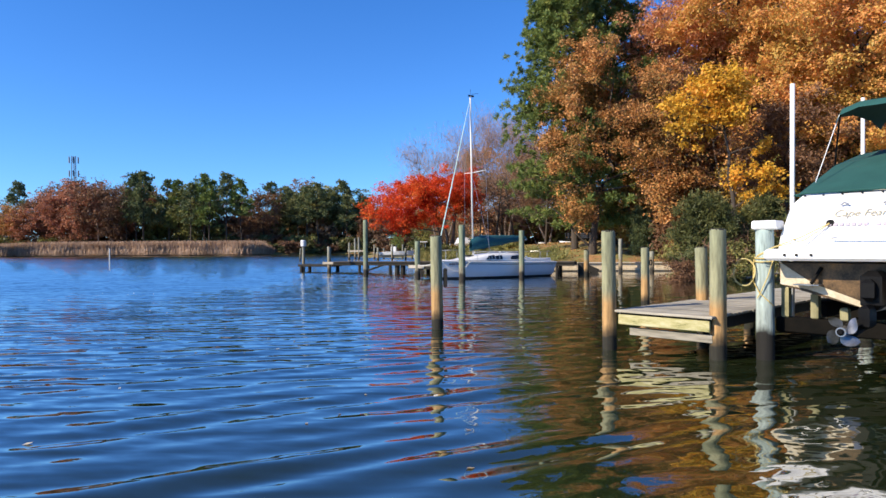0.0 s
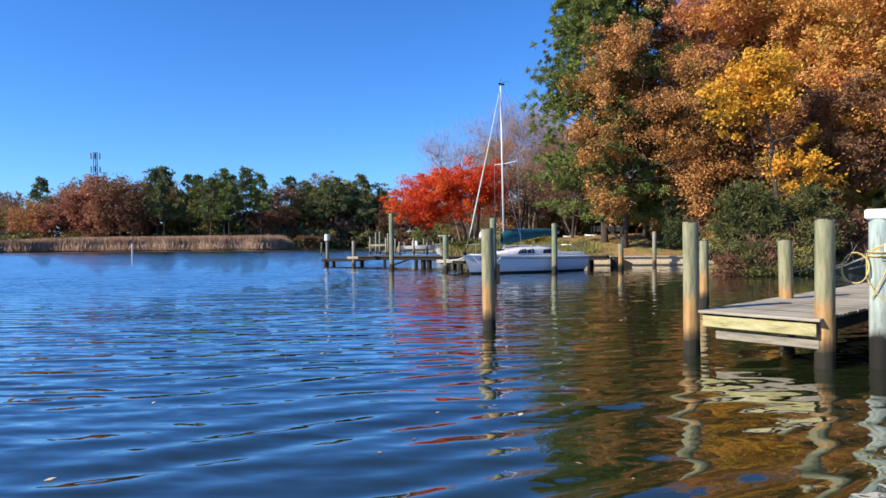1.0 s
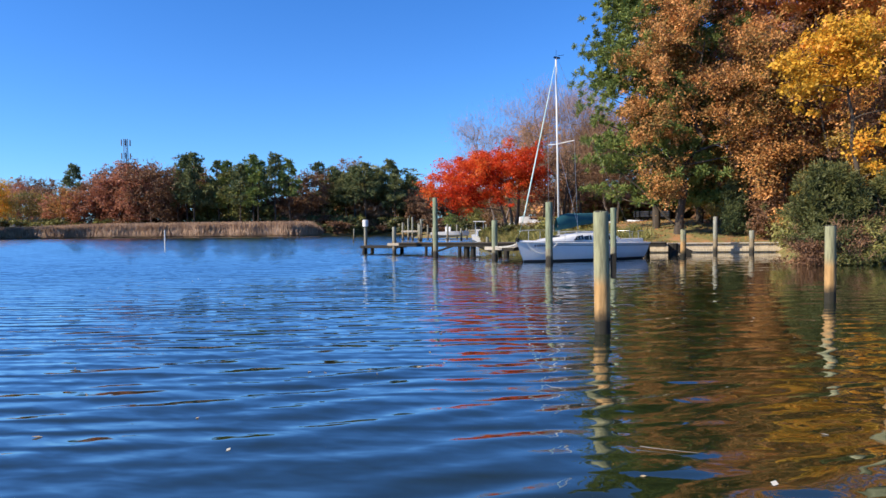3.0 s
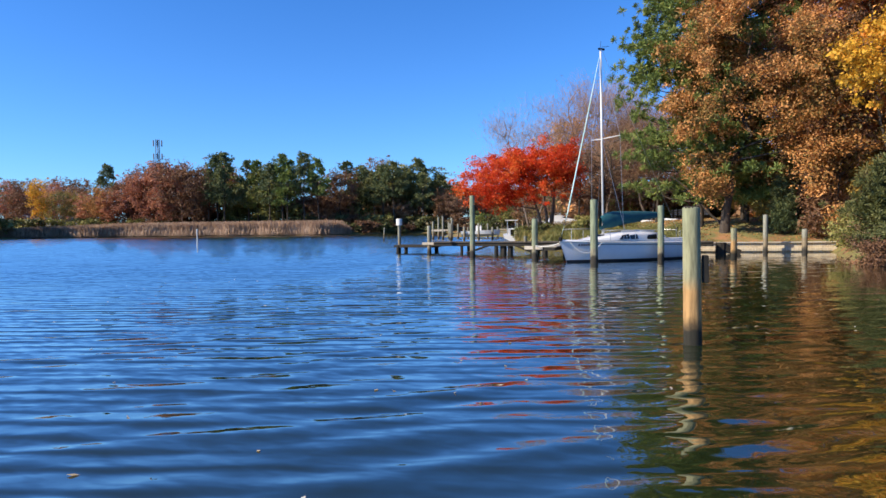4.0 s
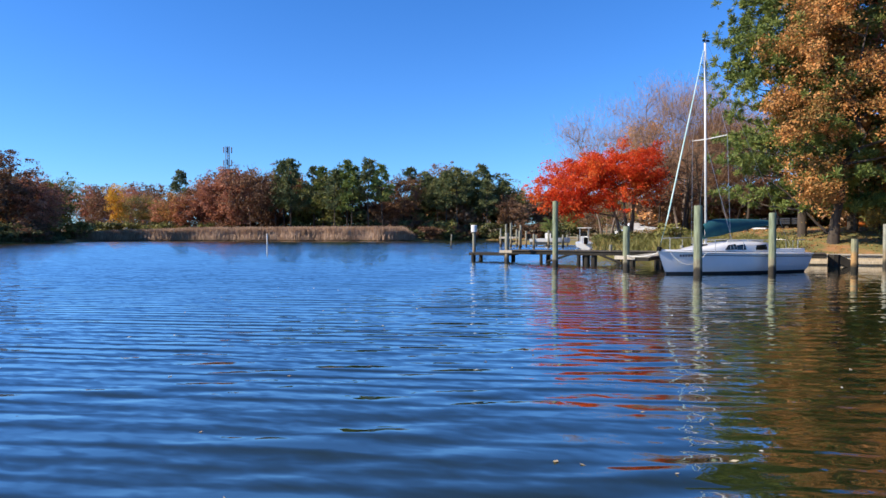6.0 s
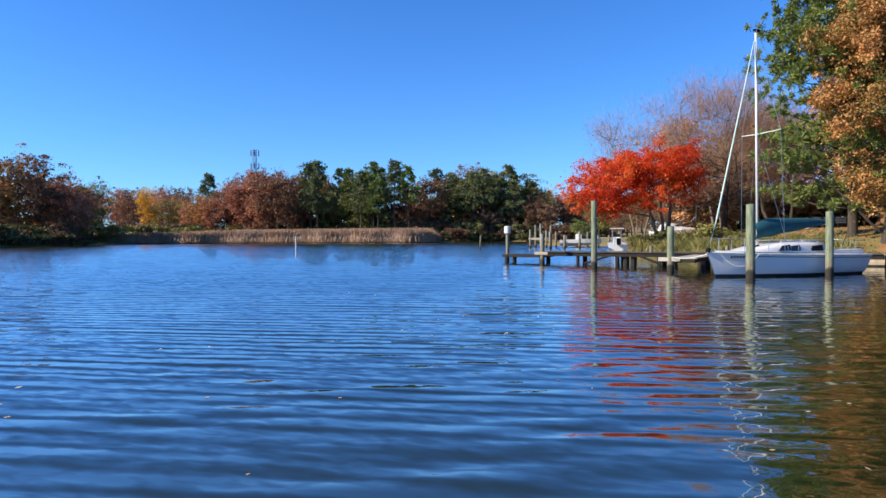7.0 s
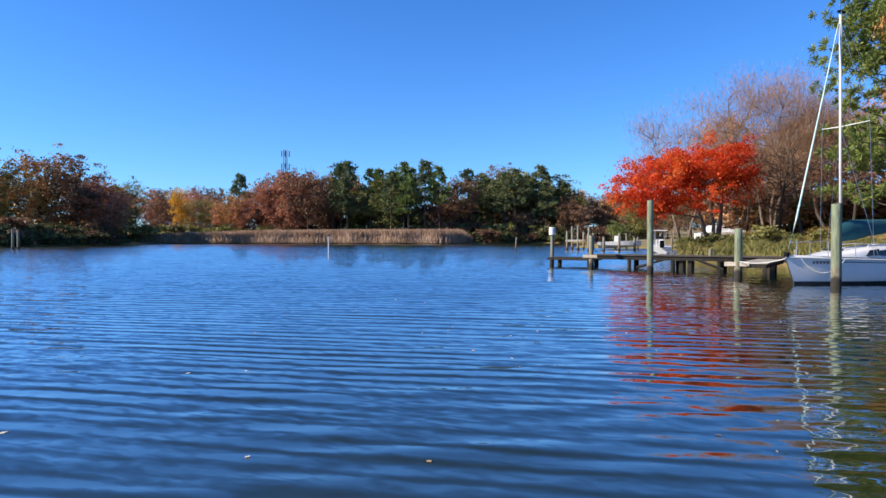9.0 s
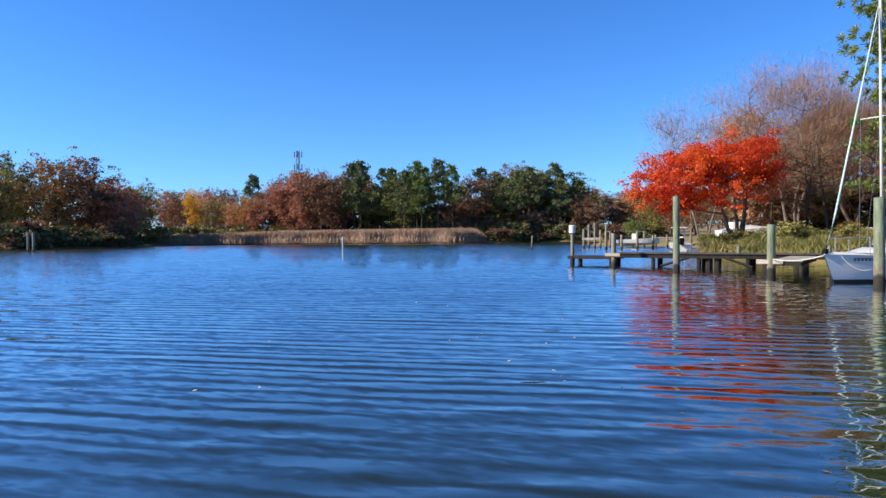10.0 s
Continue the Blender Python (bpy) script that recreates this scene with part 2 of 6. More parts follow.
CANVAS = mottled("green_canvas", [(0.2, (0.006, 0.055, 0.050)), (0.8, (0.014, 0.085, 0.075))], 3.0, 0.9, bump=0.3)
BLUECANVAS = mottled("teal_sail_cover", [(0.2, (0.008, 0.075, 0.095)), (0.8, (0.018, 0.12, 0.14))], 3.0, 0.9, bump=0.4)
ALU = mottled("mast_aluminium", [(0.2, (0.62, 0.62, 0.60)), (0.8, (0.75, 0.75, 0.73))], 3.0, 0.45, bump=0.02, metal=0.0)
STEEL = mottled("stainless_tube", [(0.2, (0.50, 0.50, 0.49)), (0.8, (0.65, 0.65, 0.63))], 3.0, 0.42, bump=0.02, metal=1.0)
BLACK = mottled("black_plastic", [(0.2, (0.003, 0.003, 0.0035)), (0.8, (0.009, 0.009, 0.009))], 3.0, 0.45, spec=0.12)
# darkest timber, almost black all over, for the lift's beams and bunks
BLACKWOOD = mottled("black_timber", [(0.3, (0.003, 0.003, 0.0025)), (0.7, (0.010, 0.008, 0.006))], 3.0, 0.8, spec=0.1)
GLASSDARK = mottled("tinted_acrylic", [(0.2, (0.008, 0.009, 0.012)), (0.8, (0.02, 0.022, 0.028))], 2.0, 0.08, bump=0.0)
PVC = mottled("white_pvc", [(0.2, (0.68, 0.69, 0.68)), (0.8, (0.80, 0.80, 0.78))], 2.0, 0.45, bump=0.05)
# the wrap's black foot, to about 0.4 m, has the shade there painted in
PVCWRAP = pile_mat("grey_green_pile_wrap", (0.36, 0.46, 0.44), (0.40, 0.48, 0.45), (0.34, 0.40, 0.37), (0.010, 0.009, 0.007), (0.26, 0.30, 0.36, 0.46))
ROPE = mottled("yellow_rope", [(0.2, (0.45, 0.33, 0.10)), (0.8, (0.68, 0.56, 0.25))], 30.0, 0.9)
WROPE = mottled("white_rope", [(0.2, (0.55, 0.54, 0.5)), (0.8, (0.75, 0.74, 0.7))], 30.0, 0.9)
TEALROPE = mottled("teal_sail_edge", [(0.3, (0.08, 0.40, 0.38)), (0.7, (0.60, 0.74, 0.70))], 2.5, 0.8)
REED = leaf_mat("dry_reed", [(0.0, (0.22, 0.13, 0.08)), (0.5, (0.40, 0.26, 0.17)), (1.0, (0.54, 0.39, 0.28))], 0.25, 1.1)
PIERPLANK = mottled("dark_pier_plank", [(0.3, (0.05, 0.04, 0.03)), (0.7, (0.13, 0.11, 0.085))], 2.0, 0.85, (1, 8, 8), 0.4)

# ---------------------------------------------------------------- builders


class Geo:
    """Vertices and faces gathered for one mesh."""

    def __init__(self):
        self.v, self.f, self.n = [], [], 0

    def add(self, verts, faces):
        k = self.n
        self.v.append(np.asarray(verts, dtype=float).reshape(-1, 3))
        self.f.extend([tuple(i + k for i in f) for f in faces])
        self.n += len(self.v[-1])
        return self

    def box(self, a, b, m=None, bevel=0.0):
        (x0, y0, z0), (x1, y1, z1) = a, b
        c = bevel
        if c <= 0:
            p = [(x0, y0, z0), (x1, y0, z0), (x1, y1, z0), (x0, y1, z0), (x0, y0, z1), (x1, y0, z1), (x1, y1, z1), (x0, y1, z1)]
            f = [(3, 2, 1, 0), (4, 5, 6, 7), (0, 1, 5, 4), (1, 2, 6, 5), (2, 3, 7, 6), (3, 0, 4, 7)]
        else:
            p = []
            for z, s in ((z0, c), (z0 + c, 0), (z1 - c, 0), (z1, c)):
                p += [(x0 + s, y0 + s, z), (x1 - s, y0 + s, z), (x1 - s, y1 - s, z), (x0 + s, y1 - s, z)]
            f = [(3, 2, 1, 0), (12, 13, 14, 15)]
            for k in (0, 4, 8):
                f += [(k + i, k + (i + 1) % 4, k + 4 + (i + 1) % 4, k + 4 + i) for i in range(4)]
        if m is not None:
            p = [tuple(m @ Vector(q)) for q in p]
        return self.add(p, f)

    def tube(self, pts, radii, sides=8, caps=True):
        pts = [Vector(p) for p in pts]
        if not hasattr(radii, "__len__"):
            radii = [radii] * len(pts)
        rings = []
        up = Vector((0, 0, 1))
        for i, p in enumerate(pts):
            d = (pts[min(i + 1, len(pts) - 1)] - pts[max(i - 1, 0)]).normalized()
            s = d.cross(up if abs(d.z) < 0.95 else Vector((1, 0, 0))).normalized()
            t = s.cross(d)
            for k in range(sides):
                a = 2 * math.pi * k / sides
                q = p + (s * math.cos(a) + t * math.sin(a)) * radii[i]
                rings.append((q.x, q.y, q.z))
        f = []
        for i in range(len(pts) - 1):
            for k in range(sides):
                a, b = i * sides + k, i * sides + (k + 1) % sides
                f.append((a, b, b + sides, a + sides))
        if caps:
            f.append(tuple(range(sides - 1, -1, -1)))
            f.append(tuple(range((len(pts) - 1) * sides, len(pts) * sides)))
        return self.add(rings, f)

    def grid(self, rows, closed=False):
        """Rows of equally many points, skinned."""
        w = len(rows[0])
        f = []
        for i in range(len(rows) - 1):
            for k in range(w if closed else w - 1):
                a, b = i * w + k, i * w + (k + 1) % w
                f.append((a, b, b + w, a + w))
        return self.add([p for r in rows for p in r], f)

    def quads(self, c, a, b, aspect=0.55):
        """Many loose leaves: centres, half axes."""
        n = len(c)
        v = np.stack([c - a, c + b * aspect, c + a, c - b * aspect], 1).reshape(-1, 3)
        k = self.n
        self.v.append(v)
        self.f.extend(map(tuple, (np.arange(n * 4).reshape(n, 4) + k).tolist()))
        self.n += n * 4
        return self

    def tris(self, c, a, b, aspect=0.55):
        """Loose leaves of trees farther off: one pointed face each."""
        n = len(c)
        v = np.stack([c - a * 1.1, c + a * 0.9 + b * aspect * 1.1, c + a * 0.9 - b * aspect * 1.1], 1).reshape(-1, 3)
        k = self.n
        self.v.append(v)
        self.f.extend(map(tuple, (np.arange(n * 3).reshape(n, 3) + k).tolist()))
        self.n += n * 3
        return self

    def mesh(self, name, material, smooth=False):
        me = bpy.data.meshes.new(name)
        v = np.concatenate(self.v) if self.v else np.zeros((0, 3))
        me.from_pydata(v.tolist(), [], self.f)
        me.materials.append(material)
        if smooth:
            me.polygons.foreach_set("use_smooth", [True] * len(me.polygons))
        me.update()
        return me


def part(name, geo, material, parent=None, label="", smooth=False, m=None):
    ob = new(name, geo.mesh(name, material, smooth) if isinstance(geo, Geo) else geo)
    if parent:
        ob.parent = parent
    if m is not None:
        ob.matrix_basis = m
    if label:
        tagged(ob, label)
    return ob


def thing(name, m, label, category, group="", kind=""):
    ob = new(name)
    ob.matrix_basis = m
    return tagged(ob, label, category, group, kind)


def inside(poly, x, y):
    """Signed distance of points to a polygon, positive within."""
    p = np.array(poly, float)
    q = np.roll(p, -1, 0)
    best = np.full(x.shape, 1e9)
    odd = np.zeros(x.shape, bool)
    for (ax, ay), (bx, by) in zip(p, q):
        dx, dy = bx - ax, by - ay
        t = np.clip(((x - ax) * dx + (y - ay) * dy) / (dx * dx + dy * dy), 0, 1)
        best = np.minimum(best, np.hypot(x - ax - t * dx, y - ay - t * dy))
        if ay != by:
            odd ^= ((ay > y) != (by > y)) & (x < dx * (y - ay) / (by - ay) + ax)
    return np.where(odd, best, -best)


# ---------------------------------------------------------------- ground and water
SHORE = [(18, -60), (16, 8), (18, 22), (22, 30), (17, 34.5), (12.5, 31.4), (10.2, 31.2), (9.9, 33.5), (12.6, 41), (12.8, 43.3), (4.5, 43.3), (3.5, 46), (2, 50),
         (-2, 55), (-5.7, 56), (-4.6, 62), (-5, 88), (-8, 98), (-20, 102), (-20, 125), (-16, 160), (-40, 159), (-50, 147), (-56, 141), (-98, 139), (-125, 128), (-116, 112), (-116, 88),
         (-135, 55), (-150, 0), (-150, -60)]


def height(x, y):
    x, y = np.asarray(x, float), np.asarray(y, float)
    d = -inside(SHORE, x, y)
    near = np.exp(-((x - 8) ** 2 + (y - 50) ** 2) / 900)
    land = 0.30 + (0.9 + 1.2 * near) * (1 - np.exp(-np.maximum(d, 0) / 6)) + 0.06 * np.sin(x * 1.3) * np.sin(y * 1.1 + 0.4 * x)
    land = land + 0.02 * np.maximum(d - 30, 0).clip(0, 300)
    bed = np.maximum(-2.2, 0.1 + 0.35 * d)
    return np.where(d > 0, land, np.minimum(bed, land))


def gz(x, y):
    return float(height(np.array([x]), np.array([y]))[0])


def steps(spans):
    out = []
    for a, b, s in spans:
        out += list(np.arange(a, b, s))
    return np.array(out + [spans[-1][1]])


gx = steps([(-900, -160, 40), (-160, -20, 4), (-20, 26, 0.5), (26, 60, 3), (60, 900, 40)])
gy = steps([(-300, -60, 40), (-60, 20, 4), (20, 66, 0.5), (66, 170, 4), (170, 1500, 40)])
X, Y = np.meshgrid(gx, gy)
Z = height(X.ravel(), Y.ravel()).reshape(X.shape)
g = Geo()
w = len(gx)
idx = np.arange(X.size).reshape(X.shape)
g.v.append(np.stack([X.ravel(), Y.ravel(), Z.ravel()], 1))
g.f = list(map(tuple, np.stack([idx[:-1, :-1], idx[:-1, 1:], idx[1:, 1:], idx[1:, :-1]], -1).reshape(-1, 4).tolist()))
g.n = X.size
tagged(part("ground", g, GROUND, smooth=True), "leaf-strewn brown and green wooded creek bank", "ground", kind="structure")


def ripple(x, y):
    """Height of the small wind waves, in metres: many short wave trains that run about the same way."""
    q = np.random.default_rng(3)
    z = np.zeros(x.shape)
    for i in range(26):
        lam = 0.34 * (1.45 / 0.34) ** q.uniform(0, 1)
        main = i % 2 == 0                       # one train of long even crests, and broader chop
        if main:
            lam = q.uniform(0.42, 0.66)
        a = radians(121) + q.normal(0, 0.055 if main else 0.22)
        k = 2 * math.pi / lam
        z += RIPPLE * (1.05 if main else 0.55) * lam ** 1.15 * q.uniform(0.5, 1.2) * np.sin(k * (x * math.cos(a) + y * math.sin(a)) + q.uniform(0, 6.28))
    gust = 0.75 + 0.3 * np.sin(x * 0.21 + 0.13 * y + 1.0) * np.sin(y * 0.17 - 0.08 * x) + 0.15 * np.sin(0.5 * x + 0.3 * y)
    calm = 1 - 0.45 * np.clip((x - 1) / 5, 0, 1)
    return z * gust * calm


RIPPLE = 0.0042
ax, ay = Vector((0.975, 0.22)), Vector((-0.22, 0.975))       # across and along the creek
dd = [0.0]
while dd[-1] < 150:
    dd.append(dd[-1] + 0.036 + 0.0075 * dd[-1])
dd = np.array(dd)
ll = np.linspace(-1, 1, 430)
D, T = np.meshgrid(dd, ll, indexing="ij")
S = T * (9 + 0.86 * D)
X = 0.5 + ax.x * S + ay.x * D
Y = -2.5 + ax.y * S + ay.y * D
fade = np.clip((1 - np.abs(T)) * 12, 0, 1) * np.clip((150 - D) / 60, 0, 1) * np.clip(D / 0.5, 0, 1)
Z = ripple(X, Y) * fade * np.interp(D, [8, 20, 42], [1.1, 0.75, 0.5])
# the sheet's rim runs out level to the banks all round
X = np.pad(X, 1, "edge")
Y = np.pad(Y, 1, "edge")
Z = np.pad(Z, 1, "constant")
for sl, far in (((slice(None), 0), -400), ((slice(None), -1), 400)):
    X[sl] += ax.x * far
    Y[sl] += ax.y * far
X[0, :] -= ay.x * 200
Y[0, :] -= ay.y * 200
X[-1, :] += ay.x * 120
Y[-1, :] += ay.y * 120
g = Geo()
idx = np.arange(X.size).reshape(X.shape)
g.v.append(np.stack([X.ravel(), Y.ravel(), Z.ravel()], 1))
g.f = list(map(tuple, np.stack([idx[:-1, :-1], idx[:-1, 1:], idx[1:, 1:], idx[1:, :-1]], -1).reshape(-1, 4).tolist()))
g.n = X.size
tagged(part("water", g, WATER, smooth=True), "rippled blue creek water with olive shallows", "water", kind="structure")

# ---------------------------------------------------------------- trees
rng = np.random.default_rng(7)


def unit(v):
    return v / np.maximum(np.linalg.norm(v, axis=-1, keepdims=True), 1e-9)


def leaves(geo, r, centres, per, spread, size, flat=0.6, droop=0.0, aspect=0.55, far=False):
    """Clumps of leaves round the centres."""
    c = np.repeat(np.asarray(centres, float), per, 0)
    n = len(c)
    o = r.normal(0, 1, (n, 3)) * spread
    o[:, 2] *= flat
    c = c + o
    out = c - np.asarray(centres, float).mean(0)
    nrm = unit(r.normal(0, 0.75, (n, 3)) + np.array([0, 0, 0.55]) + unit(out) * 0.7)   # leaves face up and out of the crown
    a = unit(np.cross(nrm, r.normal(0, 1, (n, 3))))
    b = np.cross(nrm, a)
    s = size * r.uniform(0.6, 1.35, (n, 1))
    a = a * s
    a[:, 2] -= droop * s[:, 0]
    (geo.tris if far else geo.quads)(c, a, b * s, aspect)


def limb(geo, r, p, d, length, r0, r1, wob=0.15, n=5, lift=0.0, sides=6, coarse=False):
    pts, rad = [Vector(p)], [r0]
    d = Vector(d).normalized()
    for i in range(1, n + 1):
        d = (d + Vector(r.normal(0, wob, 3)) + Vector((0, 0, lift))).normalized()
        pts.append(pts[-1] + d * (length / n))
        rad.append(r0 + (r1 - r0) * i / n)
    if coarse:                                   # a far twig: one straight piece is enough
        geo.tube([pts[0], pts[-1]], [r0, r1], sides, caps=False)
    else:
        geo.tube(pts, rad, sides, caps=False)
    return pts


def broadleaf(r, h, rad, base, nlimb=14, nsub=5, per=40, size=0.13, spread=0.55, trunk_r=0.22, lean=(0, 0), stems=1, rise=0.65, twigs=0, fine=4, gap=None):
    """Trunk and crown geometry of a spreading tree that stands at the origin."""
    wood, crown = Geo(), Geo()
    spray = crown if per == 0 else wood
    tips = []
    for s in range(stems):
        a0 = 2.4 * s + r.uniform(0, 1)
        out = 0.0 if stems == 1 else 0.28
        d = Vector((math.cos(a0) * out + lean[0], math.sin(a0) * out + lean[1], 1))
        tr = limb(wood, r, (0.12 * (stems > 1) * math.cos(a0), 0.12 * (stems > 1) * math.sin(a0), -0.3), d, h * 0.93 / max(d.length, 1), trunk_r / (1 if stems == 1 else 1.5), 0.03, 0.06, 10, sides=9)
        for i in range(nlimb // stems):
            f = base / h + (1 - base / h) * ((i + 0.5) / (nlimb // stems)) ** 0.9 * 0.96
            k = min(int(f * 10), 9)
            p = tr[k].lerp(tr[k + 1], f * 10 - k)
            a = 2.4 * i + r.uniform(-0.5, 0.5) + s
            u = (f - base / h) / (1 - base / h)
            env = math.sqrt(max(0.05, 1 - (abs(u - 0.38) / 0.66) ** 2.0)) * rad
            up = (0.2 + 0.9 * u) * rise
            dd = Vector((math.cos(a), math.sin(a), up))
            ll = env * r.uniform(0.8, 1.12)
            pts = limb(wood, r, p, dd, ll, max(0.025, trunk_r * 0.42 * (1 - 0.75 * u)), 0.015, 0.16, 5, 0.03, fine + 1)
            for j in range(nsub):
                q = pts[2 + j % 4]
                sd = (pts[-1] - pts[0]).normalized() + Vector(r.normal(0, 0.65, 3))
                sp = limb(wood, r, q, sd, ll * r.uniform(0.25, 0.5), 0.022, 0.008, 0.2, 3, 0.04, fine, fine == 3)
                tips += [tuple(sp[1]), tuple(sp[2]), tuple(sp[3])]
                for t in range(twigs):
                    tp = limb(spray, r, sp[1 + t % 3], sd + Vector(r.normal(0, 0.6, 3)) + Vector((0, 0, 0.35)), ll * r.uniform(0.2, 0.42), 0.017, 0.008, 0.14, 2, 0.05, 3, fine == 3)
                    tips.append(tuple(tp[2]))
            tips += [tuple(pts[4]), tuple(pts[5])]
    tips = np.array(tips)
    if gap is not None:                          # whole boughs stand bare, so that light comes through
        seed_ = Vector(r.uniform(0, 50, 3))
        tips = tips[np.array([noise.noise(Vector(p_) * 0.42 + seed_) > gap for p_ in tips])]
    if per and len(tips):
        leaves(crown, r, tips, per, spread, size, far=fine == 3)
    return wood, crown


def pads(geo, r, centres, per, radius, size, flat=0.5, aspect=0.55, far=False):
    """Sprays of leaves: flattened clusters, closed enough to shade what lies under them, with stray leaves round them."""
    c0 = np.asarray(centres, float)
    rad = radius * r.uniform(0.55, 1.3, (len(c0), 1))
    c = np.repeat(c0, per, 0)
    n = len(c)
    d = unit(r.normal(0, 1, (n, 3)))
    o = d * (r.uniform(0, 1, (n, 1)) ** 0.5) * np.repeat(rad, per, 0)
    o *= np.where(r.uniform(0, 1, (n, 1)) < 0.14, 1.9, 1.0)
    o[:, 2] = o[:, 2] * flat - 0.25 * np.hypot(o[:, 0], o[:, 1]) * flat     # sprays hang at their rim
    tilt = np.repeat(r.normal(0, 0.35, (len(c0), 3)), per, 0)
    nrm = unit(r.normal(0, 0.55, (n, 3)) + np.array([0, 0, 0.45]) + d * 0.55 + tilt)
    a = unit(np.cross(nrm, r.normal(0, 1, (n, 3))))
    b = np.cross(nrm, a)
    s = size * r.uniform(0.5, 1.35, (n, 1))
    (geo.tris if far else geo.quads)(c + o, a * s, b * s, aspect)


def bowed(r, q, p, n, rise=0.07):
    """A limb's curve from q to p."""
    ln = (p - q).length
    mid = q.lerp(p, 0.5) + Vector((r.normal(0, 0.08), r.normal(0, 0.08), rise)) * ln
    return [q.lerp(mid, i / n).lerp(mid.lerp(p, i / n), i / n) + Vector(r.normal(0, 0.012, 3)) * ln * (0 < i < n) for i in range(n + 1)]


def crown_tree(r, h, crowns, trunk_r, per, pad, size, lean=(0, 0), stems=1, gap=None, flat=0.5, far=False, sub=3, base=0.3, main=12, twig=None):
    """A tree: trunk, a few main limbs, boughs that leave them, and sprays that fill one or more rounded masses.

    crowns: (centre x, y, z, radius x, y, z, boughs); twig: length of bare twigs in place of leaves."""
    wood, crown = Geo(), Geo()
    paths = []
    for s in range(stems):
        a0 = 2.1 * s + 0.6
        k = 0.0 if stems == 1 else 1.0
        top = Vector((lean[0] * h + 0.26 * h * math.cos(a0) * k, lean[1] * h + 0.26 * h * math.sin(a0) * k, h * r.uniform(0.78, 0.9)))
        pts = []
        for i in range(9):
            f = i / 8
            w = 0.03 * h * f * (1 - f) * 2
            pts.append(Vector((top.x * f ** 1.15 + r.normal(0, 1) * w + 0.1 * k * math.cos(a0), top.y * f ** 1.15 + r.normal(0, 1) * w + 0.1 * k * math.sin(a0), -0.3 + (top.z + 0.3) * f)))
        wood.tube(pts, [trunk_r * (1.3 if i == 0 else 1.0) * (1 - 0.9 * i / 8) / (1 + 0.45 * k) for i in range(9)], 5 if far else 10, caps=False)
        paths.append(pts)
    seed_ = Vector(r.uniform(0, 50, 3))
    ends = []
    for cx, cy, cz, rx, ry, rz, n in crowns:
        done = 0
        for tries in range(n * 8):
            if done >= n:
                break
            u = Vector(unit(r.normal(0, 1, 3)))
            rho = r.uniform(0.12, 1.0) ** 0.45 * (1 + 0.25 * noise.noise(u * 1.7 + seed_))
            p = Vector((cx + u.x * rho * rx, cy + u.y * rho * ry, cz + u.z * rho * rz))
            if gap is not None and noise.noise(p * (2.4 / (rx + rz) + 0.12) + seed_) < gap:
                continue
            done += 1
            ends.append(p)
    # main limbs leave the trunk; every other bough leaves the nearest wood below it
    order = [ends[i] for i in r.permutation(len(ends))]
    joints = [p for path in paths for i in range(8) for p in (path[i].lerp(path[i + 1], 0.0), path[i].lerp(path[i + 1], 0.5)) if p.z > base * h]
    nodes = np.array([tuple(p) for p in joints])
    wide = [trunk_r * 0.4] * len(nodes)
    cen = []
    for i, p in enumerate(order):
        d = np.linalg.norm(nodes - np.array(p), axis=1) + np.maximum(0, nodes[:, 2] - p.z + 0.3) * 2.5
        k = int(np.argmin(d))
        q = Vector(nodes[k])
        r0 = min(wide[k] * 0.75, max(0.016, 0.020 * (p - q).length + 0.008) * (2.0 if i < main else 1.0))
        bow = bowed(r, q, p, 2 if far else 4)
        wood.tube(bow, [r0 + (0.011 - r0) * j / (len(bow) - 1) for j in range(len(bow))], 3 if far else 5, caps=False)
        if i < main * 3:
            nodes = np.concatenate([nodes, [tuple(b_) for b_ in bow[1:-1]]])
            wide += [r0 * 0.8] * (len(bow) - 2)
        cen.append(tuple(p))
        for j in range(sub):
            e = p + Vector(r.normal(0, 1, 3)) * pad * 0.95
            e.z = p.z + (e.z - p.z) * 0.65
            if not far:
                wood.tube([bow[-2], e], [0.014, 0.006], 3, caps=False)
            cen.append(tuple(e))
    c = np.array(cen)
    if twig:                                     # bare crown: fans of fine twigs that point up and out
        c = np.repeat(c, per, 0)
        n = len(c)
        mid = np.array(crowns[0][:3]) - np.array((0, 0, crowns[0][5] * 1.2))
        d = unit(unit(c - mid) + r.normal(0, 0.52, (n, 3)) + np.array((0, 0, 0.15)))
        b = unit(np.cross(d, r.normal(0, 1, (n, 3))))
        ln = twig * r.uniform(0.5, 1.3, (n, 1))
        c = c + r.normal(0, 1, (n, 3)) * pad * 0.7
        crown.quads(c + d * ln * 0.5, d * ln * 0.5, b * size, 1.0)
    else:
        pads(crown, r, c, per, pad, size, flat, far=far)
    return wood, crown


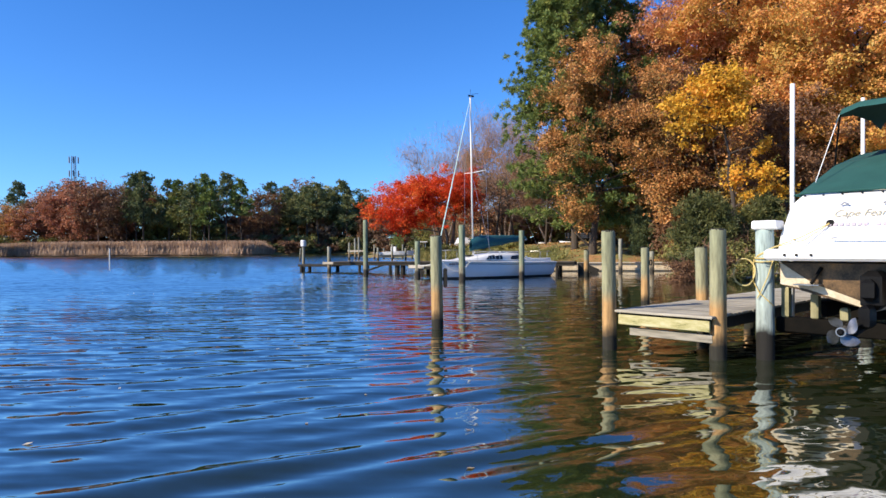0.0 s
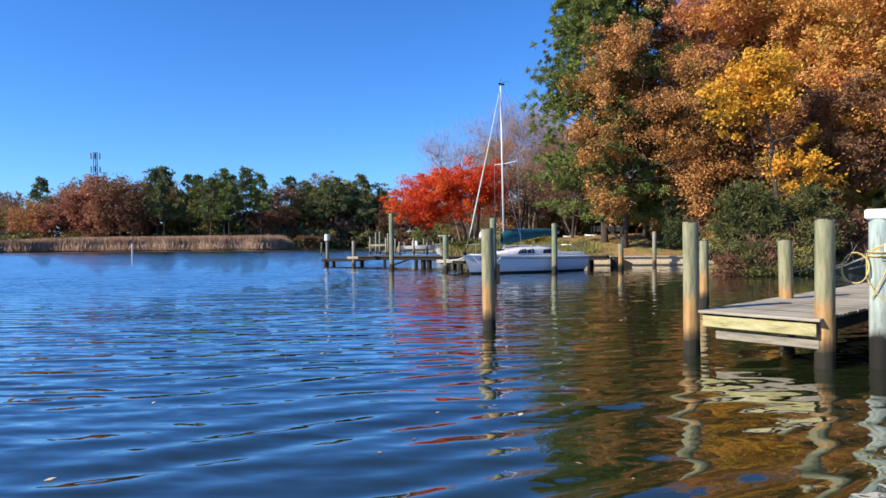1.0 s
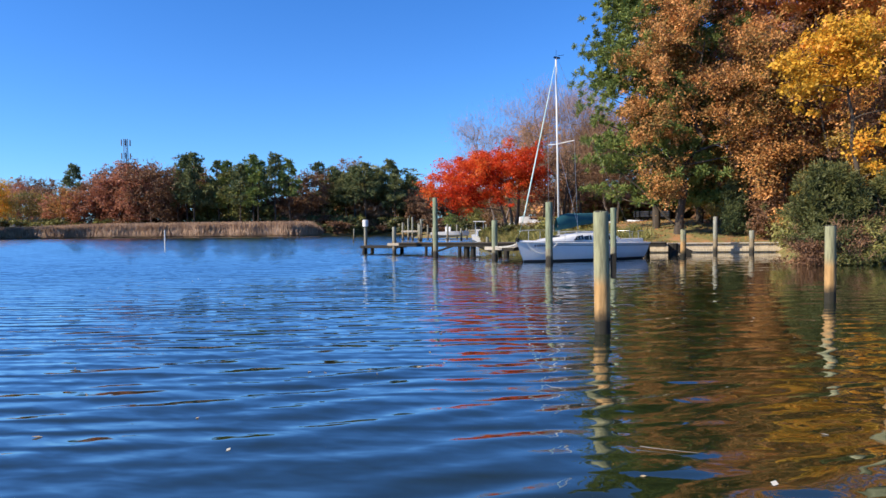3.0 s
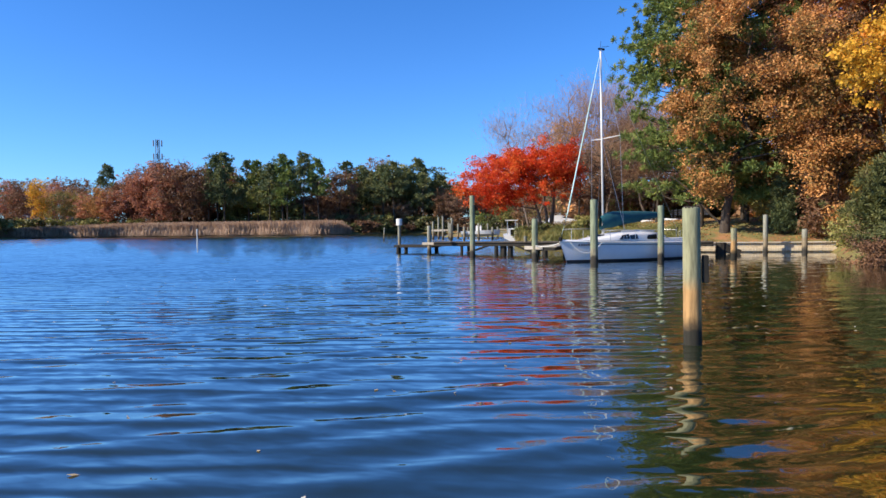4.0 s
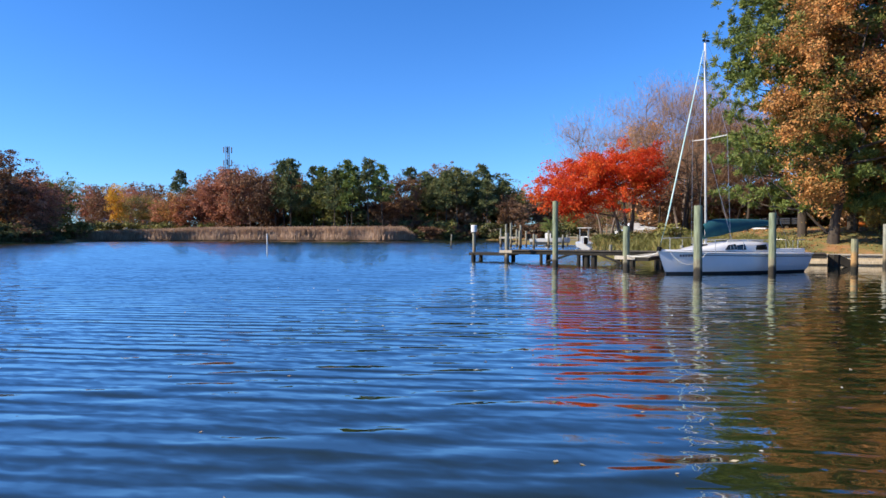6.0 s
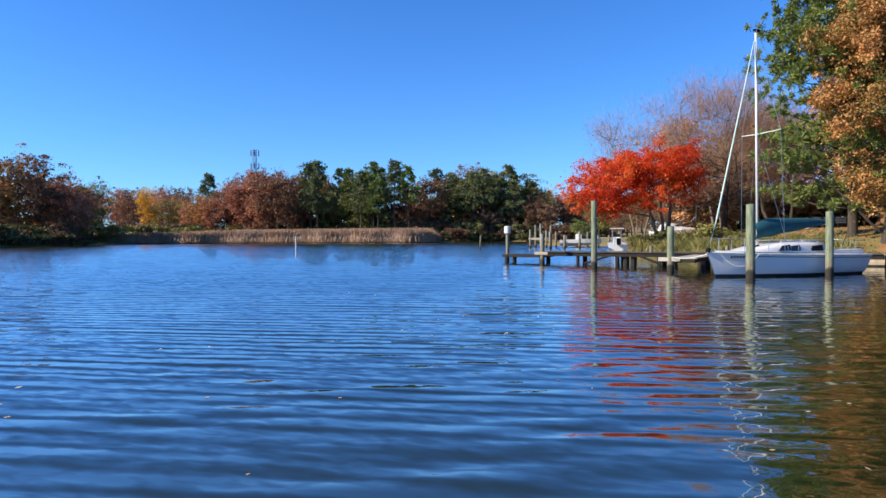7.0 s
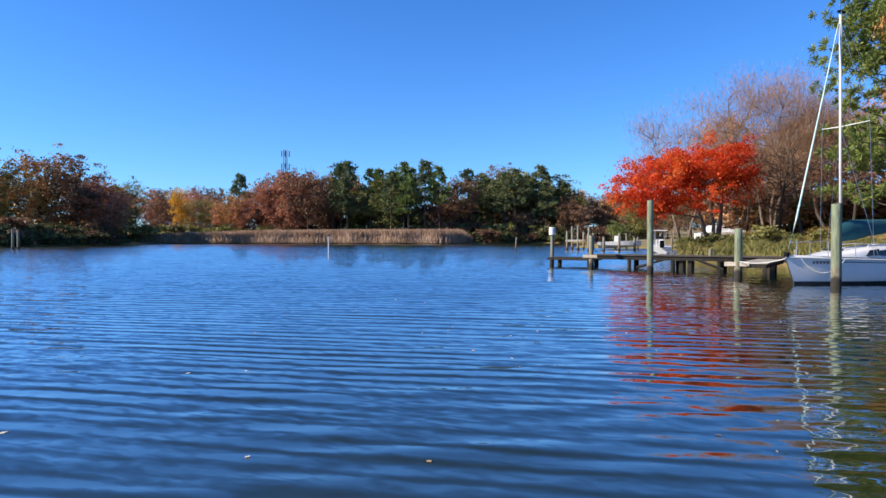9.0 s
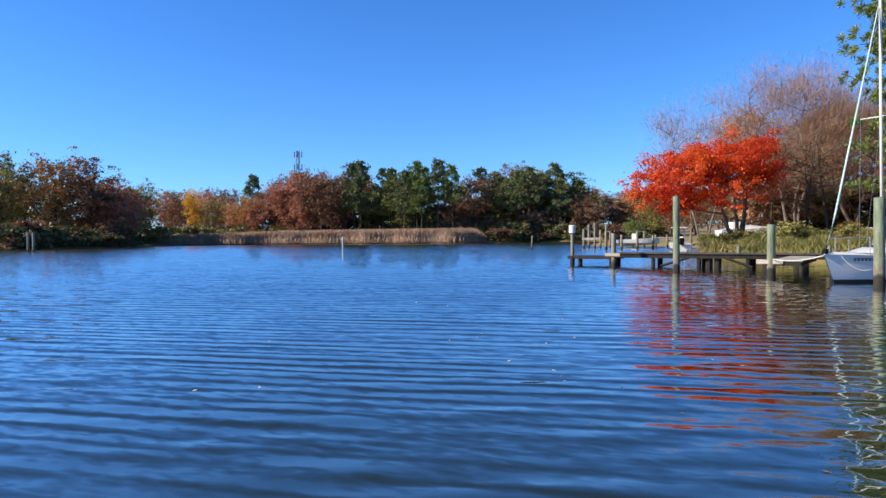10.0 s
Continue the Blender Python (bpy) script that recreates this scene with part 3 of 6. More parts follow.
def tufted_pine(r, h, rad, base, whorls, trunk_r=0.26, tuft=0.42, per=70, width=0.035, top=0.35, far=False, thin=1.0):
    """A pine whose boughs end in loose brushes of needles."""
    wood, crown = Geo(), Geo()
    tr = limb(wood, r, (0, 0, -0.3), (0, 0, 1), h + 0.1, trunk_r, 0.04, 0.018, 12, sides=5 if far else 9)
    cen, out = [], []
    for i in range(whorls):
        u = (i + 0.5) / whorls
        f = base / h + (1 - base / h) * u
        k = min(int(f * 12), 11)
        p = tr[k].lerp(tr[k + 1], f * 12 - k)
        env = rad * (0.75 + 0.25 * math.sin(math.pi * min(1.0, u * 1.5))) * (1 - (1 - top) * u ** 1.6) * r.uniform(0.8, 1.08)
        for j in range(max(1, int(r.integers(*((3, 7) if far else (6, 9))) * thin))):
            a = r.uniform(0, 6.28)
            ll = env * r.uniform(0.7, 1.0)
            pts = limb(wood, r, p, (math.cos(a), math.sin(a), 0.02 + 0.5 * u), ll, max(0.02, 0.06 * (1 - 0.6 * u)), 0.015, 0.09, 4, 0.07, 3 if far else 5)
            for e in range(5 if far else 15):
                t = 4 * r.uniform(0.3, 1.0) ** 0.6
                m = min(int(t), 3)
                q = pts[m].lerp(pts[m + 1], t - m)
                w = 0.13 * ll + 0.14
                cen.append((q.x + r.normal(0, w), q.y + r.normal(0, w), q.z + r.normal(0.12, 0.20)))
                out.append((math.cos(a) * 0.55, math.sin(a) * 0.55, 0.4))
    cen.append(tuple(tr[12]))
    out.append((0, 0, 1))
    c = np.repeat(np.array(cen), per, 0)
    o = np.repeat(np.array(out), per, 0)
    n = len(c)
    d = unit(unit(r.normal(0, 1, (n, 3))) + o * 0.9)
    ln = tuft * r.uniform(0.5, 1.2, (n, 1)) * np.repeat(r.uniform(0.7, 1.3, (len(cen), 1)), per, 0)
    b = unit(np.cross(d, r.normal(0, 1, (n, 3))))
    crown.tris(c + d * ln * 0.55, d * ln * 0.5, b * width, 1.0)
    return wood, crown


LEAF = {
    "red": leaf_mat("red_maple_leaf", [(0.0, (0.24, 0.016, 0.009)), (0.35, (0.48, 0.042, 0.013)), (0.7, (0.58, 0.095, 0.020)), (1.0, (0.60, 0.20, 0.04))], 0.4),
    "brown": leaf_mat("russet_oak_leaf", [(0.0, (0.045, 0.040, 0.012)), (0.3, (0.15, 0.112, 0.034)), (0.58, (0.39, 0.185, 0.060)), (1.0, (0.64, 0.30, 0.11))], 0.2),
    "umber": leaf_mat("umber_leaf", [(0.0, (0.06, 0.035, 0.024)), (0.5, (0.15, 0.08, 0.045)), (1.0, (0.27, 0.15, 0.075))]),
    "yellow": leaf_mat("golden_leaf", [(0.0, (0.16, 0.11, 0.025)), (0.3, (0.38, 0.22, 0.03)), (0.65, (0.56, 0.33, 0.035)), (1.0, (0.54, 0.22, 0.035))], 0.35),
    "orange": leaf_mat("orange_leaf", [(0.0, (0.20, 0.16, 0.04)), (0.3, (0.44, 0.27, 0.065)), (0.6, (0.54, 0.26, 0.08)), (1.0, (0.56, 0.22, 0.085))], 0.25),
    "rust": leaf_mat("rusty_pink_leaf", [(0.0, (0.26, 0.13, 0.06)), (0.5, (0.50, 0.235, 0.11)), (1.0, (0.60, 0.34, 0.17))], 0.3),
    "pine": leaf_mat("pine_needle", [(0.0, (0.030, 0.046, 0.014)), (0.4, (0.095, 0.135, 0.036)), (0.75, (0.19, 0.225, 0.058)), (1.0, (0.34, 0.31, 0.08))], 0.15, patch=0.7),
    "darkpine": leaf_mat("dark_pine_needle", [(0.0, (0.030, 0.048, 0.024)), (0.5, (0.095, 0.120, 0.050)), (1.0, (0.25, 0.23, 0.09))], 0.2),
    "olive": leaf_mat("olive_shrub_leaf", [(0.0, (0.05, 0.06, 0.015)), (0.5, (0.15, 0.155, 0.045)), (1.0, (0.32, 0.27, 0.09))], 0.3),
    "green": leaf_mat("cedar_leaf", [(0.0, (0.022, 0.032, 0.012)), (0.4, (0.058, 0.066, 0.022)), (0.75, (0.095, 0.10, 0.032)), (1.0, (0.16, 0.13, 0.048))], 0.15, patch=1.1),
    "mauve": leaf_mat("dusky_red_leaf", [(0.0, (0.14, 0.065, 0.045)), (0.5, (0.34, 0.145, 0.085)), (1.0, (0.50, 0.23, 0.13))]),
    "gold": leaf_mat("dull_gold_leaf", [(0.0, (0.12, 0.10, 0.03)), (0.45, (0.28, 0.20, 0.05)), (0.75, (0.40, 0.26, 0.06)), (1.0, (0.42, 0.20, 0.06))]),
    "tan": leaf_mat("dry_tan_leaf", [(0.0, (0.12, 0.07, 0.04)), (0.5, (0.24, 0.14, 0.08)), (1.0, (0.34, 0.22, 0.13))], 0.3),
}


def plant(name, x, y, geos, leaf, bark, label, category="tree", turn=0.0, group="", z=None):
    ob = thing(name, pose(x, y, gz(x, y) if z is None else z, 0, 0, turn), label, category, group)
    wood, crown = geos
    if wood.n:
        part("trunk", wood, bark, ob, smooth=True)
    if crown.n and leaf == "none":
        part("twig_spray", crown, TWIG, ob)
    elif crown.n:
        part("crown", crown, LEAF[leaf], ob)
    return ob


R = np.random.default_rng
MAPLEBARK = mottled("maple_bark", [(0.3, (0.09, 0.065, 0.05)), (0.7, (0.24, 0.19, 0.15))], 4.0, 0.9, (1, 1, 0.3), 0.5, 25.0)
# ---- the wooded bank beside the sailboat
plant("maple_tree", -3.1, 60.3, crown_tree(R(1), 6.8, [(-2.6, -0.9, 5.1, 4.9, 4.2, 2.4, 86), (0.2, 0.3, 5.9, 3.4, 3.2, 2.1, 50), (-5.2, -1.6, 3.5, 2.2, 2.2, 1.0, 18)], 0.27, 90, 0.58, 0.085, (-0.14, -0.05), 4, -0.22, 0.6, base=0.3, main=16), "red", MAPLEBARK, "many-stemmed maple in bright red autumn leaf")
plant("maple_tree", 1.6, 64.5, crown_tree(R(101), 6.6, [(0, 0, 4.4, 2.8, 2.6, 2.4, 26)], 0.16, 40, 0.6, 0.09, (0.02, 0), 1, 0.0), "umber", BARK, "small maple in dull umber leaf behind the bright one")
plant("pine_tree", 7.0, 49.4, tufted_pine(R(2), 24.5, 6.2, 1.6, 36, 0.28, 0.33, 60, 0.026, 0.34), "pine", BARK, "tall dark green pine with tufted boughs")
plant("pine_tree", 10.6, 52.6, tufted_pine(R(22), 24.5, 5.0, 8.0, 22, 0.26, 0.34, 48, 0.028, 0.36), "pine", BARK, "tall green pine beside another")
plant("oak_tree", 7.8, 46.2, crown_tree(R(3), 15.2, [(1.9, -0.3, 10.6, 5.3, 4.2, 5.2, 140), (-1.9, -0.6, 7.2, 2.6, 2.8, 2.6, 36), (-0.9, -1.2, 3.7, 1.4, 1.4, 1.5, 14), (4.6, 0, 7.0, 2.6, 3.0, 3.4, 34)], 0.27, 84, 0.58, 0.078, (0.10, -0.02), 1, 0.09, 0.75, base=0.26, main=16), "brown", BARK, "big oak with thin russet brown leaves")
plant("oak_tree", 12.4, 47.2, crown_tree(R(33), 13.5, [(0.4, 0, 9.4, 4.0, 3.6, 4.4, 60), (0.6, -0.6, 4.6, 2.8, 2.6, 2.4, 20)], 0.26, 66, 0.58, 0.078, (0.03, 0), 1, 0.08, 0.75, base=0.2), "umber", BARK, "oak with thin umber brown leaves")
plant("hickory_tree", 14.2, 36.4, crown_tree(R(4), 10.2, [(-1.6, -0.2, 8.3, 2.1, 2.0, 1.9, 46), (0.6, -0.2, 4.5, 1.6, 1.6, 1.9, 7)], 0.17, 60, 0.46, 0.105, (-0.12, -0.02), 1, -0.05, 0.8, base=0.2), "yellow", BARK, "golden yellow tree leaning over the water's edge")
plant("oak_tree", 17.6, 50.8, crown_tree(R(5), 20, [(-0.6, 0, 16.2, 6.0, 5.0, 5.0, 130), (0, 0, 9.0, 4.6, 4.0, 3.4, 30)], 0.34, 100, 0.75, 0.10, (0, 0), 1, -0.10, 0.7, True), "rust", BARK, "tall oak in pinkish rust leaf")
plant("oak_tree", 20.2, 46.0, crown_tree(R(6), 22, [(0, 0, 17.2, 7.2, 6.0, 6.4, 170), (0, -0.6, 9.0, 5.6, 4.6, 4.0, 24)], 0.36, 100, 0.80, 0.10, (0, 0), 1, -0.10, 0.7, True), "orange", BARK, "tall oak in orange and gold leaf")
plant("oak_tree", 22.0, 39.5, crown_tree(R(8), 17, [(-0.4, -0.4, 11.6, 5.4, 4.8, 4.4, 150), (-0.8, -0.6, 6.0, 4.4, 3.8, 2.6, 18)], 0.3, 110, 0.68, 0.095, (0, 0), 1, -0.06, 0.7, True), "orange", BARK, "spreading oak in orange and olive leaf")
plant("oak_tree", 27.5, 46.0, crown_tree(R(18), 20, [(0, 0, 14.0, 6.6, 5.6, 7.4, 130)], 0.3, 80, 0.9, 0.12, (0, 0), 1, -0.14, 0.7, True), "orange", BARK, "tall oak in dull orange leaf")
plant("oak_tree", 17.8, 38.8, crown_tree(R(19), 8.6, [(0, 0, 5.8, 3.4, 3.0, 3.2, 60)], 0.18, 90, 0.56, 0.09, (0, 0), 1, -0.02, 0.7, True), "umber", BARK, "young oak in dull umber leaf")
plant("bare_tree", 2.2, 76, crown_tree(R(9), 14.0, [(0.2, 0, 9.6, 5.6, 5.0, 5.8, 170)], 0.24, 62, 0.9, 0.0095, (0, 0), 3, None, twig=0.72, base=0.2), "none", MAPLEBARK, "nearly bare tree with reddish twigs", group="bare trees behind the maple")
plant("bare_tree", -5.4, 79, crown_tree(R(10), 14.5, [(0, 0, 10.0, 5.4, 4.4, 5.2, 110)], 0.20, 30, 0.8, 0.009, (0, 0), 2, None, twig=0.85, base=0.2), "none", MAPLEBARK, "bare grey tree behind the maple", group="bare trees behind the maple")
plant("bare_tree", 7.2, 77, crown_tree(R(11), 12.0, [(0, 0, 8.0, 4.6, 4.4, 4.4, 130)], 0.24, 62, 0.9, 0.0095, (0, 0), 2, None, twig=0.72, base=0.2), "none", MAPLEBARK, "nearly bare tree with brown twigs", group="bare trees behind the maple")
plant("cedar_tree", 11.6, 33.4, tufted_pine(R(12), 3.1, 2.3, 0.3, 10, 0.1, 0.26, 26, 0.020, 0.4), "green", BARK, "ragged dark green cedar with browned sprays on the bank")
plant("cedar_tree", 14.4, 34.2, tufted_pine(R(13), 2.9, 2.1, 0.3, 9, 0.1, 0.26, 26, 0.020, 0.4), "green", BARK, "ragged green cedar on the bank")
plant("spruce_tree", 11.2, 46.0, tufted_pine(R(14), 3.2, 0.85, 0.2, 11, 0.06, 0.17, 22, 0.014, 0.15), "darkpine", BARK, "small dark spruce behind the bulkhead")

plant("young_tree", 13.4, 44.9, broadleaf(R(15), 6.0, 2.3, 0.8, 22, 6, 36, 0.085, 0.3, 0.08, gap=-0.1), "brown", BARK, "young tree in russet leaf above the bulkhead", group="young trees above the bulkhead")
plant("young_tree", 16.0, 44.2, broadleaf(R(16), 6.5, 2.4, 0.8, 22, 6, 36, 0.085, 0.3, 0.08, gap=-0.1), "gold", BARK, "young tree in dull gold leaf above the bulkhead", group="young trees above the bulkhead")
plant("young_tree", 11.0, 49.0, broadleaf(R(17), 5.0, 2.2, 0.8, 20, 6, 30, 0.085, 0.3, 0.07, gap=0.0), "gold", BARK, "young tree in dull gold leaf among the trunks", group="young trees above the bulkhead")

# ---- shared trees for the woods: wood and crown meshes, coloured object by object
FAR = {}
for k, sd in enumerate((31, 32, 34, 35)):
    w_, c_ = crown_tree(R(sd), 13, [(0, 0, 9.6, 4.5, 4.5, 5.0, 56), (0, 0, 5.0, 3.8, 3.8, 2.6, 16)], 0.24, 23, 0.95, 0.215, (0, 0), 1, -0.25, 0.7, True, 2)
    FAR["broad%d" % k] = (w_.mesh("trunk", BARK, True), c_.mesh("crown", LEAF["brown"]))
for k, sd in enumerate((36, 37, 38)):
    w_, c_ = crown_tree(R(sd), 12.5, [(0, 0, 9.2, 4.6, 4.6, 5.4, 60), (0, 0, 5.0, 3.6, 3.6, 2.6, 16)], 0.24, 44, 0.8, 0.14, (0, 0), 1, -0.15, 0.7, True, 2)
    FAR["wood%d" % k] = (w_.mesh("trunk", BARK, True), c_.mesh("crown", LEAF["brown"]))
for k, sd in enumerate((41, 42, 43)):
    w_, c_ = tufted_pine(R(sd), 15, 3.2, 7.6 - 1.3 * k, 10, 0.19, 0.58, 17, 0.085, 0.5, True)
    FAR["pine%d" % k] = (w_.mesh("trunk", BARK, True), c_.mesh("crown", LEAF["darkpine"]))
for k, sd in enumerate((51, 52)):
    w_, c_ = broadleaf(R(sd), 15, 5.0, 3.0, 18, 6, 3, 0.22, 0.7, 0.2, twigs=4, fine=3)
    FAR["bare%d" % k] = (w_.mesh("trunk", TWIG, True), c_.mesh("crown", LEAF["tan"]))
for k, sd in enumerate((64, 65, 66)):
    w_, c_ = broadleaf(R(sd), 2.2, 1.5, 0.1, 9, 3, 9, 0.16, 0.26, 0.03, fine=3)
    FAR["scrub%d" % k] = (w_.mesh("stem", TWIG, True), c_.mesh("crown", LEAF["olive"]))
for k, sd in enumerate((61, 62, 63)):
    w_, c_ = broadleaf(R(sd), 2.2, 1.5, 0.1, 12, 4, 17, 0.08, 0.26, 0.03, twigs=1, fine=3, gap=-0.2)
    FAR["bush%d" % k] = (w_.mesh("stem", TWIG, True), c_.mesh("crown", LEAF["olive"]))


def far_tree(kind, x, y, h, leaf, name, label, category="tree", group="", wide=1.0, base=15.0):
    ob = thing(name, pose(x, y, gz(x, y) - 0.05, 0, 0, random.uniform(0, 360)) @ Matrix.Diagonal((h / base * wide, h / base * wide, h / base, 1)), label, category, group)
    wm, cm = FAR[kind]
    part("trunk" if category == "tree" else "stem", wm, None, ob)
    c = part("crown", cm, None, ob)
    c.material_slots[0].link = "OBJECT"
    c.material_slots[0].material = LEAF[leaf]
    return ob


WORDS = {"pine": "green pine", "darkpine": "dark green pine", "brown": "tree in russet brown leaf", "umber": "tree in dull umber leaf", "yellow": "tree in golden yellow leaf", "orange": "tree in orange leaf",
         "rust": "tree in pinkish rust leaf", "olive": "tree in olive green leaf", "tan": "tree with dry tan leaves", "mauve": "tree in dusky red leaf", "gold": "tree in dull gold leaf", "red": "tree in red leaf", "green": "green tree"}
random.seed(5)


def stand(x0, x1, y0, y1, n, h0, h1, kinds, leafs, where, wide=1.0):
    """A stand of trees over a stretch of the plan."""
    for i in range(n):
        k, lf = random.choice(kinds), random.choice(leafs)
        if k.startswith("pine") and lf not in ("pine", "darkpine"):
            lf = "darkpine"
        if k.startswith("broad") and lf in ("pine", "darkpine"):
            lf = "olive"
        x = x0 + (x1 - x0) * (i + random.uniform(0.1, 0.9)) / n
        far_tree(k, x, random.uniform(y0, y1), random.uniform(h0, h1), lf, "pine_tree" if k.startswith("pine") else "tree", "%s %s" % (WORDS[lf], where), group="trees " + where, wide=wide)


W_ = ["wood0", "wood1", "wood2"]
B, P, N = ["broad0", "broad1", "broad2", "broad3"], ["pine0", "pine1", "pine2"], ["bare0", "bare1"]
FS = "on the far shore"
stand(-59, -32, 160, 168, 10, 13, 17.5, P, ["darkpine"], FS, 1.2)
stand(-58, -34, 168, 176, 5, 15, 18, P + B, ["darkpine", "olive"], FS, 1.2)
stand(-64, -44, 170, 178, 5, 13, 16, B, ["olive", "umber", "green"], FS, 1.1)
stand(-55, -50, 172, 173, 1, 19, 20, B, ["tan"], FS, 0.8)
stand(-56, -32, 168, 174, 8, 9, 13, B, ["green", "olive", "green"], FS, 1.0)
stand(-90, -58, 148, 154, 11, 15, 19, P + P + B, ["darkpine", "pine", "olive", "gold"], FS, 1.0)
stand(-90, -56, 156, 164, 9, 12, 16.5, B, ["olive", "umber", "umber"], FS)
stand(-113, -89, 148, 152, 7, 13, 18, B + N, ["umber", "mauve", "olive", "mauve"], FS, 1.0)
stand(-113, -89, 155, 162, 6, 16, 19, B, ["umber", "mauve", "umber"], FS, 1.0)
stand(-126, -111, 148, 154, 4, 10, 13, B, ["mauve", "mauve", "brown"], FS, 1.1)
stand(-122, -118, 158, 160, 1, 17, 17.5, P, ["darkpine"], FS)
stand(-140, -135, 152, 158, 1, 14.5, 15, B, ["yellow"], FS, 0.75)
stand(-135, -124, 153, 158, 4, 10, 12, B + N, ["umber", "olive", "gold"], FS)
stand(-175, -139, 155, 175, 9, 12, 15, B, ["umber", "olive", "mauve", "umber"], FS)
stand(-240, -100, 200, 240, 16, 17, 20, B, ["umber", "mauve", "umber"], "beyond the marsh")
stand(-36, 2, 158, 185, 12, 9.5, 12, B + N, ["umber", "tan", "olive"], "at the head of the cove")
stand(-60, 20, 215, 240, 14, 13, 15, B, ["umber", "tan", "rust"], "at the head of the cove", 1.2)
stand(-16, 4, 112, 150, 6, 7, 9, N + B, ["tan", "umber", "olive"], "at the head of the cove", 1.0)
stand(-34, -6, 168, 180, 9, 10, 12.5, B, ["umber", "tan", "olive", "brown"], "at the head of the cove", 1.3)
LP = "on the wooded point"
far_tree("broad1", -126, 110, 18.5, "umber", "oak_tree", "big russet oak " + LP, wide=1.15)
far_tree("broad0", -132, 106, 19.5, "brown", "oak_tree", "big orange-brown oak " + LP, wide=1.1)
far_tree("broad2", -121, 114, 12.5, "mauve", "oak_tree", "dark rust tree " + LP, wide=1.2)
far_tree("broad3", -141, 101, 19, "olive", "tree", "olive green tree " + LP, wide=1.0)
far_tree("broad2", -148, 97, 18, "olive", "tree", "olive green tree " + LP, wide=1.1)
far_tree("broad1", -150, 84, 19, "umber", "oak_tree", "russet oak " + LP, wide=1.1)
far_tree("broad0", -137, 112, 15, "umber", "oak_tree", "dark russet oak " + LP, wide=1.25)
far_tree("broad3", -127, 117, 14, "mauve", "oak_tree", "dusky red oak " + LP, wide=1.25)
stand(-170, -126, 118, 128, 6, 14, 17, B, ["umber", "olive"], LP)
stand(-178, -142, 104, 116, 5, 14, 17, B, ["umber", "olive"], LP, 1.2)
SB = "behind the sailboat's bank"
stand(16, 36, 56, 64, 7, 17, 21, W_, ["umber", "brown", "umber", "rust"], SB)
stand(17, 44, 72, 80, 6, 18, 23, W_, ["orange", "brown", "rust"], SB)
stand(-1, 24, 92, 102, 6, 12, 16, B + N, ["brown", "tan", "rust"], SB)
stand(30, 44, 32, 50, 4, 18, 22, W_, ["umber", "orange"], "on the dock's bank")


def bushes(pts, leafs, h0, h1, where, wide=1.0, mesh="scrub"):
    for x, y in pts:
        lf = random.choice(leafs)
        far_tree("%s%d" % (mesh, random.randrange(3)), x, y, random.uniform(h0, h1), lf, "bush", "tangled %s bush %s" % ({"tan": "dry tan", "rust": "rusty", "brown": "brown", "umber": "dull brown", "yellow": "yellowed"}.get(lf, lf + " green" if lf == "olive" else lf), where), "bush", "bushes " + where, wide, 2.2)


bushes([(10.4 + 0.5 * i, 31.3 + random.uniform(0, 1.0)) for i in range(8)] + [(12.6 + 0.5 * i, 32.6 + 0.35 * i) for i in range(8)] + [(10.8 + 0.3 * i, 33.5 + i * 1.1) for i in range(6)] + [(12.6 + 0.7 * i, 36 + random.uniform(0, 3)) for i in range(7)],
       ["green", "green", "umber", "green", "olive"], 0.9, 1.9, "on the bank", mesh="bush")
bushes([(13.4 + 0.9 * i, 44.5 + random.uniform(0, 2)) for i in range(7)] + [(17 + i * 1.5, 42.5 + random.uniform(0, 2)) for i in range(4)], ["umber", "brown", "umber", "tan"], 1.2, 2.6, "above the bulkhead", 1.0, "bush")
bushes([(-5.0 + 1.3 * i, 57.5 + 0.5 * math.sin(i * 2.2)) for i in range(4)] + [(-0.2 + 1.4 * i, 55.8 - 1.4 * i) for i in range(3)], ["olive", "olive", "green"], 0.8, 1.5, "below the maple", 1.2)
bushes([(-146 + 3.4 * i + random.uniform(-1, 1), 146 + random.uniform(0, 4)) for i in range(15)], ["olive", "umber", "green"], 2.5, 4.0, FS, 1.3)
bushes([(-92 + 3.6 * i, 154 + random.uniform(0, 5)) for i in range(14)], ["olive", "green", "umber"], 2.5, 4.0, FS, 1.3)
bushes([(-62 + 3.2 * i, 166 + random.uniform(-1, 5)) for i in range(7)], ["brown", "olive", "tan"], 6, 9, FS, 1.2)
bushes([(-112 + 3.6 * i, 158 + random.uniform(0, 8)) for i in range(15)], ["umber", "olive", "umber"], 5, 8, FS, 1.2)
# added dark bushes: cover the bright shore strip, standing in for dark water reflection
bushes([(-56 + 1.5 * i, 143.5 + 1.4 * i + random.uniform(0, 1.5)) for i in range(12)], ["green", "green", "umber"], 1.6, 2.8, "at the head of the cove", 1.4)
bushes([(-44 + 2.4 * i, 161 + random.uniform(0, 3)) for i in range(14)], ["green", "green", "umber"], 2.0, 3.6, "at the head of the cove", 1.3)
bushes([(-118.5 + random.uniform(-2, 0), 89 + 3.0 * i) for i in range(9)] + [(-122 - 4 * i, 88 - 6 * i) for i in range(5)], ["green", "umber", "green"], 2.5, 4.5, LP, 1.4)
bushes([(-116.6 + random.uniform(-0.6, 0.4), 88 + 2.2 * i) for i in range(12)] + [(-117.5 - 2.3 * i, 87 - 3.6 * i) for i in range(7)], ["green", "green", "umber"], 1.5, 2.4, LP, 1.5)

